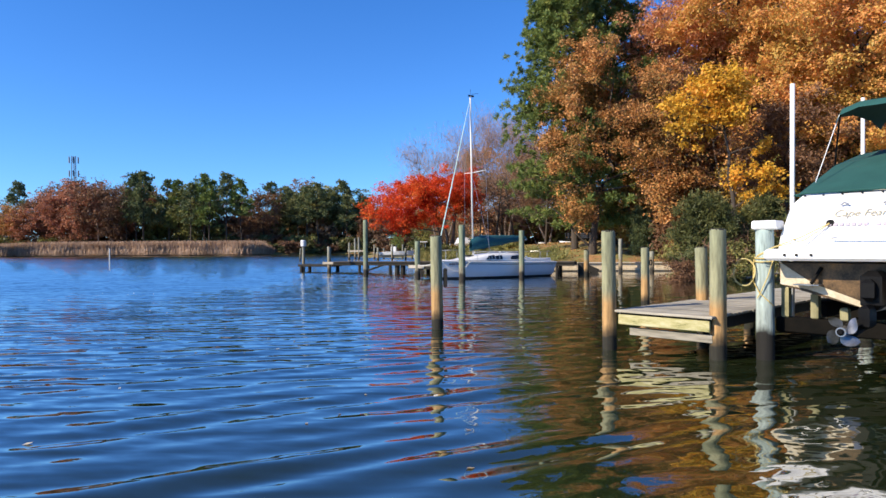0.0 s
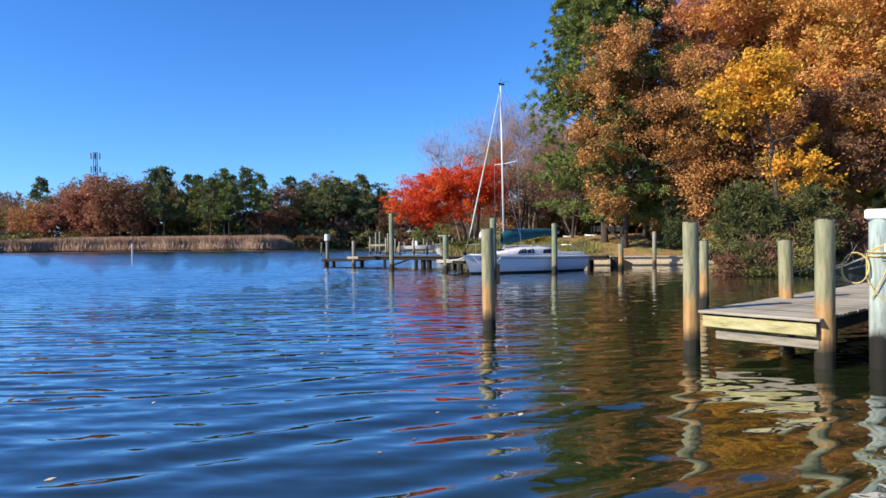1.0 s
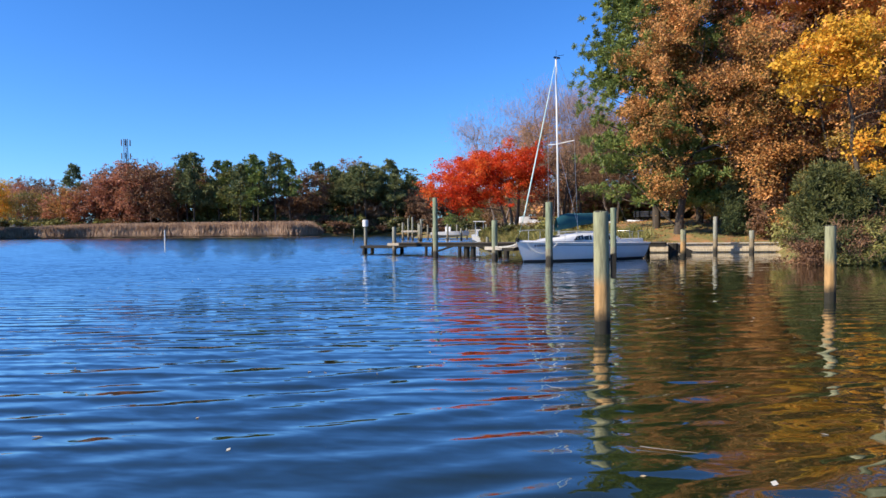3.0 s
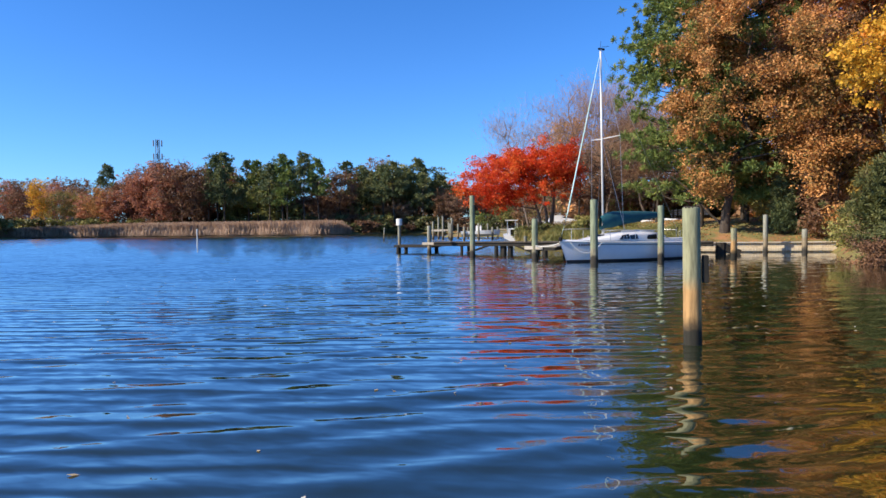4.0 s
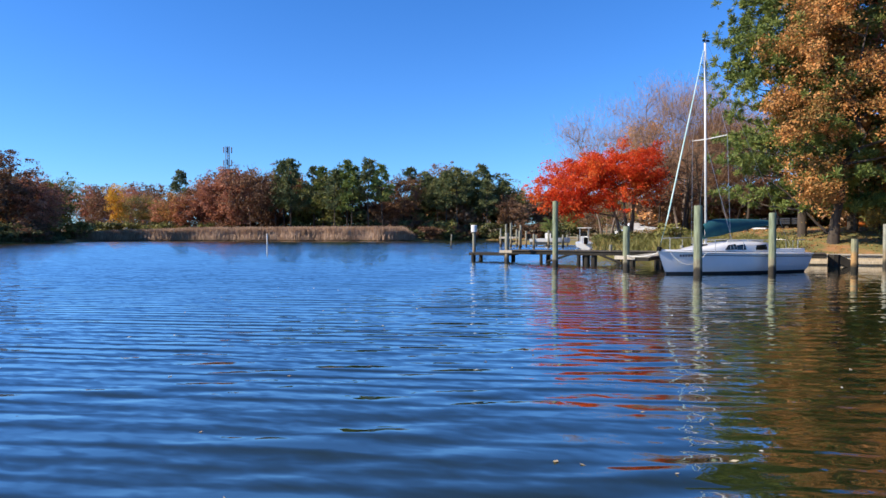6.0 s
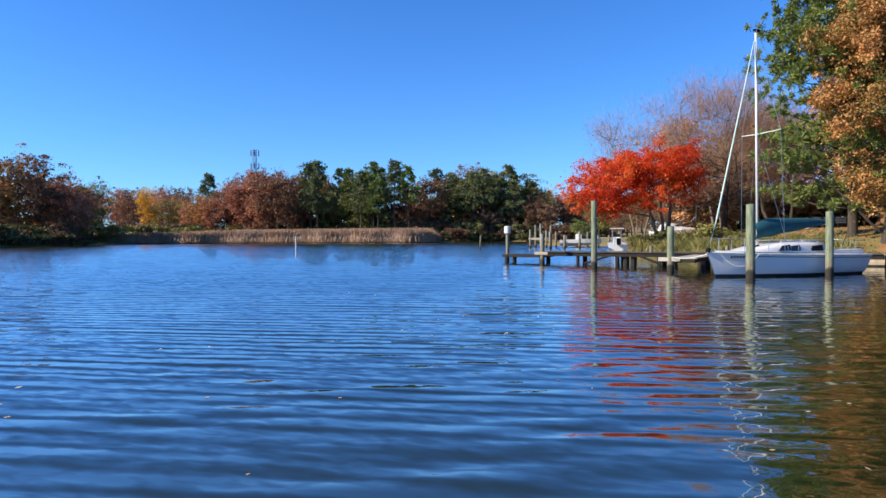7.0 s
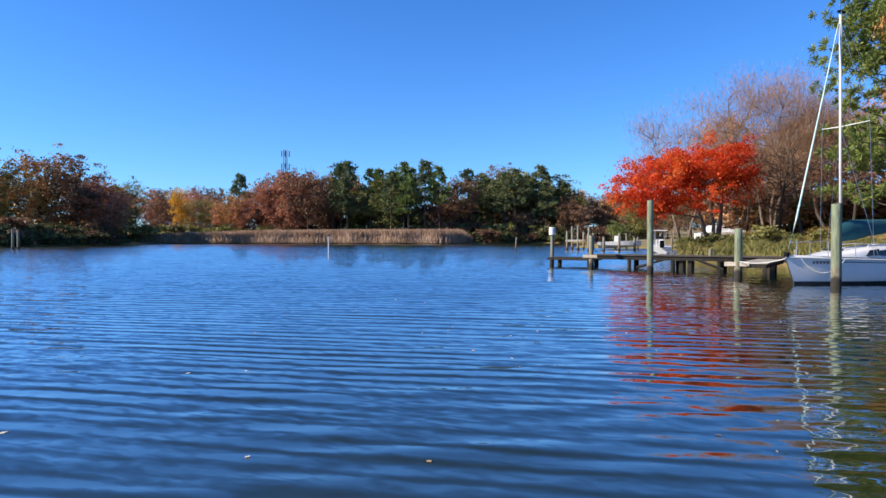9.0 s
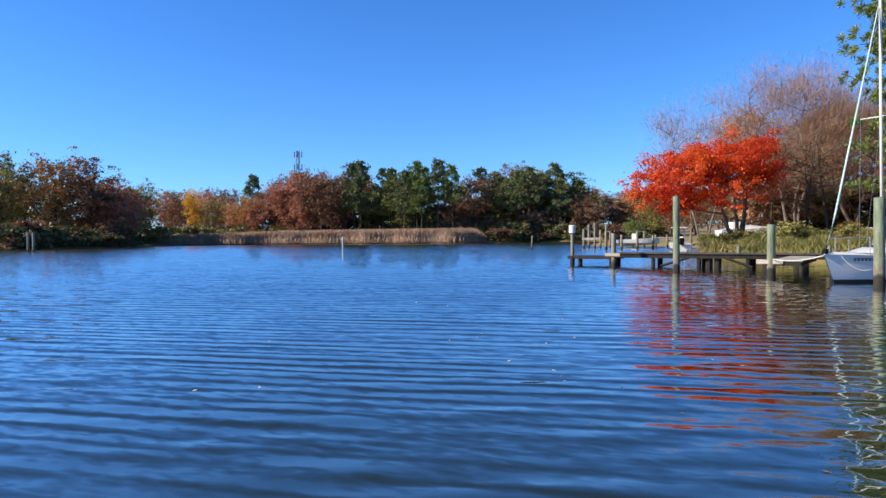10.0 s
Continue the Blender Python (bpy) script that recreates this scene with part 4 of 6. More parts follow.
bushes([(17 + 2.6 * i + random.uniform(-1, 1), 66 + random.uniform(0, 8)) for i in range(11)] + [(16.5 + 2.4 * i, 54 + random.uniform(0, 5)) for i in range(10)], ["brown", "olive", "tan", "rust"], 4, 6.5, SB, 1.1)
bushes([(2 + 2.8 * i, 98 + random.uniform(0, 8)) for i in range(8)] + [(24 + 2 * i, 40 + random.uniform(0, 5)) for i in range(5)], ["brown", "olive", "tan"], 4, 6.5, SB, 1.2)
bushes([(2 + 2.4 * i, 85 + random.uniform(0, 5)) for i in range(12)], ["umber", "olive", "brown"], 4, 6, SB, 1.2)
bushes([(-160 + 5 * i, 130 - 0.6 * i + random.uniform(-3, 3)) for i in range(8)] + [(-150 - 2 * i, 92 - 8 * i) for i in range(4)], ["brown", "olive"], 4, 7, LP, 1.4)

# ---- reeds
r_ = R(77)
n_ = 36000
xs = r_.uniform(-146, -50, n_)
edge = np.interp(xs, [-146, -125, -98, -56, -50], [127.5, 127.4, 138.2, 140.2, 143]) + np.sin(xs * 0.6) * 0.5
ys = edge + np.abs(r_.normal(0, 2.4, n_))
hh = (1.9 + 1.3 * np.clip((xs + 135) / 35, 0, 1)) * r_.uniform(0.75, 1.08, n_) * np.clip((-48 - xs) / 4, 0.35, 1)
g = Geo()
ctr = np.stack([xs, ys, 0.1 + hh / 2], 1)
lean_ = r_.normal(0, 0.10, (n_, 2))
g.quads(ctr, np.stack([lean_[:, 0] * hh, lean_[:, 1] * hh, hh / 2], 1), np.stack([r_.uniform(0.08, 0.2, n_), r_.normal(0, 0.05, n_), np.zeros(n_)], 1))
tagged(part("reeds", g, REED), "tall dry tan reeds along the far shore", "reeds", kind="stuff")

# ---- weeds along the maple's bank
r_ = R(78)
n_ = 16000
f_ = r_.uniform(0, 1, n_)
xs = np.interp(f_, [0, 0.3, 0.65, 1], [-5.7, -2.0, 2.2, 4.6])
ys = np.interp(f_, [0, 0.3, 0.65, 1], [56.0, 55.0, 50.0, 44.2]) + np.abs(r_.normal(0, 1.6, n_))
xs = xs + np.abs(r_.normal(0, 0.8, n_)) * np.clip(f_ - 0.25, 0, 1)
hh = r_.uniform(0.35, 1.0, n_) * (0.75 + 0.35 * np.sin(xs * 2.1) * np.sin(ys * 1.7))
lean_ = r_.normal(0, 0.22, (n_, 2))
g = Geo()
g.quads(np.stack([xs, ys, height(xs, ys) + hh / 2 - 0.03], 1), np.stack([lean_[:, 0] * hh, lean_[:, 1] * hh, hh / 2], 1), np.stack([r_.uniform(0.03, 0.09, n_), r_.normal(0, 0.03, n_), np.zeros(n_)], 1))
WEED = leaf_mat("bank_weed", [(0.0, (0.09, 0.10, 0.03)), (0.5, (0.20, 0.19, 0.06)), (0.85, (0.32, 0.25, 0.10)), (1.0, (0.34, 0.16, 0.05))], 0.3)
tagged(part("weeds", g, WEED), "olive and tan weeds along the maple's bank", "weeds", kind="stuff")

# ---- fallen leaves on the bank
r_ = R(79)
n_ = 9000
xs, ys = r_.uniform(2, 22, n_), r_.uniform(43.3, 66, n_)
ok = height(xs, ys) > 0.25
xs, ys = xs[ok], ys[ok]
a_ = r_.uniform(0, 6.28, len(xs))
sz = r_.uniform(0.03, 0.07, len(xs))
g = Geo()
g.quads(np.stack([xs, ys, height(xs, ys) + 0.03], 1), np.stack([np.cos(a_) * sz, np.sin(a_) * sz, r_.normal(0, 0.4, len(xs)) * sz], 1), np.stack([-np.sin(a_) * sz, np.cos(a_) * sz, r_.normal(0, 0.4, len(xs)) * sz], 1), 0.7)
tagged(part("fallen_leaves", g, LEAF["brown"]), "orange and brown fallen leaves on the bank", "leaves", kind="stuff")

# ---- cell tower far behind the woods
tower = thing("cell_tower", pose(-154, 229, 0), "grey lattice telephone mast rising over the woods", "tower")
TM = mottled("tower_steel", [(0.2, (0.10, 0.10, 0.11)), (0.8, (0.2, 0.2, 0.21))], 1.0, 0.6)
for a in (0, 2.09, 4.19):
    part("leg", Geo().tube([(1.1 * math.cos(a), 1.1 * math.sin(a), 0), (0.7 * math.cos(a), 0.7 * math.sin(a), 36)], 0.14, 6), TM, tower)
g = Geo()
for i in range(24):
    a, b = 2.09 * (i % 3), 2.09 * ((i + 1) % 3)
    rr = 1.1 - 0.4 * i / 24
    g.tube([(rr * math.cos(a), rr * math.sin(a), i * 1.5), (rr * math.cos(b), rr * math.sin(b), i * 1.5 + 1.5)], 0.06, 4)
part("bracing", g, TM, tower)
for z_ in (29.5, 34.5):
    for k in range(6):
        a = k * 1.047
        part("antenna", Geo().box((-0.18, -0.1, -1.1), (0.18, 0.1, 1.1), pose(1.7 * math.cos(a), 1.7 * math.sin(a), z_, 0, 0, math.degrees(a) + 90)), TM, tower)

# ---------------------------------------------------------------- piles


def pile_geo(h, r, depth=1.5, seed=0, top_r=0.92):
    q = R(seed)
    n, rows = 14, []
    zs = list(np.linspace(-depth, h - 0.02, 9)) + [h]
    ph = q.uniform(0, 6, 3)
    for i, z in enumerate(zs):
        s = (1 + (top_r - 1) * i / 9) * (0.93 if i == 9 else 1)
        rows.append([(r * s * (1 + 0.03 * math.sin(3 * a + ph[0] + z) + 0.02 * math.sin(7 * a + ph[1])) * math.cos(a),
                      r * s * (1 + 0.03 * math.sin(3 * a + ph[0] + z)) * math.sin(a), z) for a in np.linspace(0, 2 * math.pi, n, endpoint=False)])
    g = Geo().grid(rows, True)
    g.f.append(tuple(range(9 * n, 10 * n)))
    return g


def mooring_pile(x, y, h, r, material, label, seed=0, lean=(0.0, 0.0), cap=None):
    ob = thing("mooring_pile", pose(x, y, 0, lean[0], lean[1], 0), label, "pile")
    part("post", pile_geo(h, r, 1.5, seed), material, ob, smooth=True)
    top = Geo()
    top.tube([(0, 0, h - 0.012), (0, 0, h + 0.012)], [r * 0.90, r * 0.80], 14)
    part("end_grain", top, DARKWOOD, ob, "blackened end grain")
    if cap:
        g = Geo()
        g.tube([(0, 0, h - 0.36), (0, 0, h - 0.35), (0, 0, h + 0.05), (0, 0, h + 0.08)], [r * 1.5, r * 1.75, r * 1.75, r * 1.5], 16)
        part("cap", g, PVC, ob, cap)
    return ob


mooring_pile(-0.11, 13.08, 1.90, 0.125, PILE, "green-grey timber mooring pile, rusty towards the water", 1, (0, -0.6))
mooring_pile(2.92, 10.7, 1.92, 0.120, PILE, "green-grey timber pile at the dock's corner", 2, (0, -0.4))
mooring_pile(4.33, 9.75, 1.91, 0.125, PILE, "green-grey timber pile at the dock's end", 3)
mooring_pile(4.97, 12.5, 1.64, 0.120, PILE, "short green-grey timber pile beside the dock", 4, (0, -1.5))
mooring_pile(5.04, 17.6, 1.62, 0.115, PILE, "pale timber pile with a rusty foot", 5)
mooring_pile(-0.60, 32.4, 2.75, 0.17, PILE_GREEN, "tall green-grey pile beside the sailboat", 6)
mooring_pile(2.45, 34.5, 2.5, 0.15, PILE_GREEN, "green-grey pile beside the sailboat's stern", 7)
mooring_pile(-6.8, 38.97, 3.33, 0.15, PILE_GREEN, "tall green-grey mooring pile off the pier", 8)
mooring_pile(-12.48, 45.07, 2.12, 0.11, PILE_GREY, "slim grey pile with a white sleeve cap", 9, cap="white plastic pile cap")
mooring_pile(-9.88, 42.15, 1.72, 0.13, PILE_GREY, "grey timber pile at the pier", 10)
mooring_pile(-3.3, 36.2, 2.0, 0.16, PILE_GREEN, "green-grey pile at the finger pier's end", 11)
mooring_pile(6.15, 37.0, 1.42, 0.15, PILE, "timber pile before the bulkhead", 12)
mooring_pile(8.95, 41.9, 2.1, 0.13, PILE_GREY, "slim grey pile before the bulkhead", 13)
mooring_pile(10.8, 41.5, 1.3, 0.15, PILE_GREY, "dark stub pile before the bulkhead", 14)
ob = thing("channel_stake", pose(-33.6, 56, 0), "thin white stake standing in the creek", "stake")
part("post", Geo().tube([(0, 0, -1.5), (0.01, 0, 1.7)], 0.05, 8), PVC, ob)

# ---------------------------------------------------------------- finger dock beside the lift
DOCK = Matrix(((0.741, 0.671, 0, 3.03), (-0.671, 0.741, 0, 10.6), (0, 0, 1, 0), (0, 0, 0, 1)))
dock = thing("finger_dock", DOCK, "weathered grey plank dock on a yellowed timber frame", "dock")
part("fascia", Geo().box((0.0, 0.03, 0.41), (1.5, 0.08, 0.572), bevel=0.008), FASCIA, dock, "yellow-green stained end board")
part("lower_beam", Geo().box((0.15, 0.12, 0.24), (1.5, 0.20, 0.36), bevel=0.006), PLANK, dock)
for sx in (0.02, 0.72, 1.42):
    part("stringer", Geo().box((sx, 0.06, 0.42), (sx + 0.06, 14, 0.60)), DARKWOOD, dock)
for i in range(4):
    part("post", Geo().tube([(0.1 + 1.3 * (i % 2), 5 + 4.5 * (i // 2), -2), (0.1 + 1.3 * (i % 2), 5 + 4.5 * (i // 2), 0.42)], 0.11, 12), PILE, dock)
plank = Geo().box((-0.05, 0.0, 0.0), (1.56, 0.138, 0.04), bevel=0.006).mesh("plank", PLANK)
for i in range(96):
    part("plank", plank, PLANK, dock, m=pose(random.uniform(-0.012, 0.012), -0.02 + i * 0.146, 0.602 + random.uniform(0, 0.006), random.uniform(-0.4, 0.4), 0, random.uniform(-0.3, 0.3)))

# ---------------------------------------------------------------- long pier behind the sailboat
a, b = Vector((-12.4, 44.6, 0)), Vector((6.0, 40.6, 0))
ang = math.degrees(math.atan2(b.y - a.y, b.x - a.x))
pl = (b - a).length
pier = thing("pier", pose(a.x, a.y, 0, 0, 0, ang), "long dark plank pier on timber piles", "pier")
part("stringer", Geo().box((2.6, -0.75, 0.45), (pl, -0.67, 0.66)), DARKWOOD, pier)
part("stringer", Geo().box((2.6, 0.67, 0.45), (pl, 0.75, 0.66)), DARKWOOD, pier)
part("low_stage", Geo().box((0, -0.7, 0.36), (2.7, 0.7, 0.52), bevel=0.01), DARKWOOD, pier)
g = Geo()
for i in range(int((pl - 2.6) / 0.15)):
    g.box((2.6 + i * 0.15, -0.82, 0.662), (2.74 + i * 0.15, 0.82, 0.70 + random.uniform(0, 0.008)))
tagged(part("deck_planks", g, PIERPLANK, pier), kind="stuff")
for i in range(9):
    for s in (-0.62, 0.62):
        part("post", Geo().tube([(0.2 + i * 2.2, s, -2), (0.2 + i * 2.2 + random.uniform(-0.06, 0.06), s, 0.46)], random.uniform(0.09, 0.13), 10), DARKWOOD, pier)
fing = thing("finger_pier", Matrix.Translation((-3.2, 36.1, 0)) @ pose(0, 0, 0, 0, 0, -14), "narrow pale plank finger pier with a white end beam", "pier")
part("stringer", Geo().box((-0.1, 0, 0.42), (0.9, 5.2, 0.58)), DARKWOOD, fing)
part("end_beam", Geo().box((-0.62, -0.06, 0.47), (0.30, 0.10, 0.64), bevel=0.012), PALE, fing, "whitish end beam")
part("post", Geo().tube([(0.80, 2.4, -1.5), (0.80, 2.4, 0.46)], 0.10, 10), PILE_GREY, fing)
g = Geo()
for i in range(34):
    g.box((-0.15, 0.15 + i * 0.15, 0.582), (0.95, 0.29 + i * 0.15, 0.62))
tagged(part("deck_planks", g, PLANK, fing), kind="stuff")

# ---------------------------------------------------------------- bulkhead
bulk = tagged(new("bulkhead"), "silvered timber bulkhead with a plank cap", "bulkhead", kind="structure")
n = 34
board = Geo().box((0, 0, -1.2), (0.235, 0.06, 0.52), bevel=0.006).mesh("board", BULK)
for i in range(n):
    part("board", board, BULK, bulk, m=pose(4.6 + i * 0.242, 42.75 + random.uniform(0, 0.015), random.uniform(-0.02, 0.0)))
part("cap", Geo().box((4.5, 42.65, 0.52), (12.9, 43.0, 0.59), bevel=0.01), PALE, bulk, "pale cap board")
part("wale", Geo().box((4.5, 42.66, 0.08), (12.9, 42.745, 0.24), bevel=0.01), BULK, bulk)

# ---------------------------------------------------------------- sailboat


def hull(stations, material, name, parent, smooth=True):
    g = Geo().grid(stations)
    return part(name, g, material, parent, smooth=smooth)


BOAT = Matrix.Translation((-2.08, 32.76, 0)) @ pose(0, 0, 0, 0, 0, 38)
sb = thing("sailboat", BOAT, "white sloop moored with its sails covered in teal canvas", "sailboat")
L, BEAM = 7.6, 2.4


def half(f):
    return BEAM / 2 * min(1, (1 - (1 - f) ** 2.4 * 1.0)) * (1 - 0.22 * max(0, f - 0.55) ** 1.6 / 0.28) if f > 0 else 0.02


def sheer(f):
    return 0.95 - 0.16 * f + 0.10 * (f - 0.6) ** 2


rows_top, rows = [], []
prof = [(1.0, 1.0), (0.985, 0.9), (0.96, 0.68), (0.93, 0.45), (0.86, 0.2), (0.74, 0.02), (0.5, -0.22), (0.0, -0.34)]
for i in range(25):
    f = i / 24
    hb, sh = half(f), sheer(f)
    rows.append([(f * L + 0.42 * (1 - k) * (1 - f) ** 2 * 1.0 - 0.25 * (1 - k) * f ** 6, s * hb * q, sh * k if k > 0 else k)
                 for s, seq in ((-1, prof), (1, prof[::-1])) for q, k in (seq if s < 0 else seq)][:16])
hull(rows, GELGREY, "hull", sb)
st = rows[-1]
part("transom", Geo().add(st, [tuple(range(16))]), GELGREY, sb)
dk = Geo()
dk.grid([[(r0[0][0], r0[0][1], r0[0][2]), (r0[0][0], r0[0][1] * 0.5, r0[0][2] + 0.05), (r0[0][0], r0[0][1] * -0.5, r0[0][2] + 0.05), (r0[0][0], -r0[0][1], r0[0][2])] for r0 in rows])
part("deck", dk, GEL, sb, smooth=True)
part("rub_rail", Geo().tube([(r0[0][0], r0[0][1] - 0.01, r0[0][2] - 0.03) for r0 in rows], 0.03, 6), GEL, sb)
part("stripe", Geo().tube([(r0[1][0], r0[1][1] * 1.0 - 0.004, r0[1][2] - 0.05) for r0 in rows[3:]], 0.013, 5), STRIPE, sb)
g = Geo()
g.grid([[(p[0], p[1] * 1.004 - 0.004, p[2]) for p in ((r0[4][0] * 0.5 + r0[5][0] * 0.5, (r0[4][1] + r0[5][1]) / 2, (r0[4][2] + r0[5][2]) / 2), r0[5], r0[6])] for r0 in rows])
part("boot_stripe", g, BOOT, sb, smooth=True)
# cabin trunk: a low foredeck rise, then the coach roof
cab = []
for x, hw, z in ((1.1, 0.30, 0.0), (1.7, 0.55, 0.10), (2.4, 0.74, 0.22), (3.0, 0.82, 0.34), (3.6, 0.86, 0.40), (4.6, 0.87, 0.43), (5.2, 0.85, 0.42), (5.5, 0.82, 0.02)):
    zb = sheer(x / L) + 0.03
    cab.append([(x, -hw, zb), (x, -hw * 0.95, zb + z * 0.62), (x, -hw * 0.84, zb + z * 0.94), (x, 0, zb + z + 0.05 * (z > 0)), (x, hw * 0.84, zb + z * 0.94), (x, hw * 0.95, zb + z * 0.62), (x, hw, zb)])
part("cabin", Geo().grid(cab), GEL, sb, smooth=True)
for s in (-1, 1):
    for x0, x1, slope in ((2.75, 3.30, 0.22), (3.36, 3.80, 0.0), (3.98, 4.98, 0.18)):
        zz = sheer(x0 / L) + 0.03
        p = [(x0, s * 0.83, zz + 0.07), (x1, s * 0.89, zz + 0.08), (x1 - 0.05, s * 0.855, zz + 0.30), (x0 + slope, s * 0.80, zz + 0.26)]
        q = [(a0, b0 - s * 0.06, c0) for a0, b0, c0 in p]
        part("window", Geo().add(p + q, [(0, 1, 2, 3), (7, 6, 5, 4), (0, 4, 5, 1), (1, 5, 6, 2), (2, 6, 7, 3), (3, 7, 4, 0)]), GLASSDARK, sb, "dark tinted cabin window")
    part("handrail", Geo().tube([(3.0, s * 0.62, 1.27), (3.05, s * 0.62, 1.36), (4.0, s * 0.64, 1.40), (4.9, s * 0.64, 1.38), (4.95, s * 0.64, 1.28)], 0.014, 6), GEL, sb)
    for x0, y0 in ((2.1, 0.93), (3.4, 1.12), (4.8, 1.16)):
        part("stanchion", Geo().tube([(x0, s * y0, 0.85), (x0, s * y0 * 0.99, 1.42)], 0.011, 6), STEEL, sb)
part("hatch", Geo().box((1.95, -0.26, 1.16), (2.35, 0.26, 1.22), bevel=0.02), GLASSDARK, sb, "smoked deck hatch")
part("companion_slide", Geo().box((4.45, -0.36, 1.33), (5.35, 0.36, 1.39), bevel=0.02), GEL, sb)
part("outboard", Geo().box((7.48, 0.15, 0.35), (7.80, 0.42, 0.98), bevel=0.06), BLACK, sb, "dark outboard motor")
part("winch", Geo().tube([(5.5, -0.78, 1.02), (5.5, -0.78, 1.14)], 0.06, 10), STEEL, sb)
part("coaming", Geo().box((5.1, -0.85, 0.82), (7.2, -0.72, 1.02), bevel=0.03), GEL, sb)
part("coaming", Geo().box((5.1, 0.72, 0.82), (7.2, 0.85, 1.02), bevel=0.03), GEL, sb)
MX, MT = 2.5, 2.38
part("mast", Geo().tube([(MX, 0, 1.1), (MT, 0, 9.6)], [0.050, 0.042], 10), ALU, sb, "silver aluminium mast", True)
part("masthead", Geo().box((MT - 0.12, -0.03, 9.56), (MT + 0.22, 0.03, 9.64)).tube([(MT, 0, 9.6), (MT + 0.02, 0, 9.95)], 0.008, 5).tube([(MT + 0.1, 0, 9.70), (MT + 0.5, 0, 9.78)], 0.010, 5), BLACK, sb)
for s in (-1, 1):
    part("spreader", Geo().tube([(MX - 0.06, 0, 5.55), (MX + 0.15, s * 0.95, 5.62)], [0.022, 0.015], 6), ALU, sb)
    part("shroud", Geo().tube([(MT, 0, 9.3), (MX + 0.15, s * 0.95, 5.62), (MX + 0.25, s * 1.08, 0.92)], 0.007, 5), STEEL, sb)
    part("lower_shroud", Geo().tube([(MX - 0.06, 0, 5.5), (MX + 0.5, s * 1.06, 0.92)], 0.007, 5), STEEL, sb)
part("furled_jib", Geo().tube([(0.12, 0, 1.15), (0.5, 0, 2.3), (1.45, 0, 5.9), (2.30, 0, 9.2)], [0.025, 0.032, 0.028, 0.014], 8), TEALROPE, sb, "furled sail with a teal edge", True)
part("furler_drum", Geo().tube([(0.05, 0, 0.95), (0.10, 0, 1.12)], 0.09, 10), BLACK, sb)
part("backstay", Geo().tube([(MT + 0.1, 0, 9.55), (7.45, 0, 0.9)], 0.006, 5), STEEL, sb)
bo = [(MX + 0.06, 0, 1.66), (4.0, 0, 1.82), (5.4, 0, 1.98), (6.2, 0, 2.06)]
part("boom", Geo().tube(bo, 0.05, 8), ALU, sb)
rowsc = []
for k_, (x, wd, zt) in enumerate(((2.34, 0.13, 2.02), (2.58, 0.19, 2.20), (3.1, 0.21, 2.27), (3.7, 0.19, 2.27), (4.4, 0.17, 2.28), (5.1, 0.13, 2.27), (5.7, 0.10, 2.25), (6.15, 0.05, 2.20))):
    zb = 1.44 + 0.155 * (x - 2.4) + 0.03 * (k_ % 2)
    rowsc.append([(x, -wd * 0.5, zb), (x, -wd, (zb + zt) / 2 - 0.06), (x, -wd * 0.45, zt - 0.05), (x, 0, zt), (x, wd * 0.45, zt - 0.05), (x, wd, (zb + zt) / 2 - 0.06), (x, wd * 0.5, zb)])
part("sail_cover", Geo().grid(rowsc, True), BLUECANVAS, sb, "teal canvas sail cover", True)
for s in (-1, 1):
    part("pulpit_rail", Geo().tube([(0.25, 0, 1.45), (0.7, s * 0.42, 1.5), (1.2, s * 0.65, 1.5), (1.2, s * 0.66, 0.92)], 0.013, 6), STEEL, sb)
    part("stern_rail", Geo().tube([(6.3, s * 1.0, 0.85), (6.3, s * 1.0, 1.35), (7.2, s * 0.9, 1.38), (7.45, s * 0.3, 1.38), (7.45, s * 0.3, 0.85)], 0.013, 6), STEEL, sb)
    part("lifeline", Geo().tube([(1.2, s * 0.65, 1.48), (3.0, s * 1.1, 1.40), (5.0, s * 1.15, 1.36), (6.3, s * 1.0, 1.33)], 0.005, 4), STEEL, sb)
g = Geo()
for i in range(7):
    g.box((0.62 + i * 0.11, 0, 0.74), (0.70 + i * 0.11, 0.006, 0.83))
part("registration_bars", g, STRIPE, sb, m=pose(0.0, -0.36, 0, 0, 0, -25))
part("bow_line", Geo().tube([(0.35 + 1.25 * t, -0.35 - 0.62 * t, 0.9 - 1.9 * t * (1 - t) * 1.0) for t in np.linspace(0, 1, 13)], 0.014, 5), WROPE, sb)

# ---------------------------------------------------------------- cruiser on its lift
CR = DOCK @ Matrix.Translation((3.42, 0.62, 0))
cr = thing("cabin_cruiser", CR, "white motor cruiser under green canvas, hung on a boat lift", "motorboat")
HW = 1.22
sec = []
for y, hw, zk, zc, zr, rake in ((0.0, 1.18, 0.80, 1.11, 1.42, 0), (2.0, 1.22, 0.78, 1.12, 1.46, 0), (5.0, 1.18, 0.82, 1.2, 1.6, 0), (7.0, 0.75, 1.0, 1.45, 1.85, 0), (8.3, 0.05, 1.5, 1.8, 2.1, 0)):
    sec.append([(-hw, y, zr), (-hw * 0.97, y, zc), (0, y, zk), (hw * 0.97, y, zc), (hw, y, zr)])
BLOCKWOOD = mottled("mossy_timber", [(0.3, (0.13, 0.125, 0.06)), (0.7, (0.34, 0.31, 0.17))], 4.0, 0.85, (1, 1, 0.4))
# brown bottom; the warm lighter mottling paints in light reflected off the water
BOTTOM = mottled("reflection_mottled_hull_bottom", [(0.3, (0.050, 0.036, 0.022)), (0.5, (0.15, 0.095, 0.05)), (0.75, (0.38, 0.18, 0.055))], 3.0, 0.3, (1, 1, 1), 0.05, spec=0.15)
g = Geo().grid(sec)
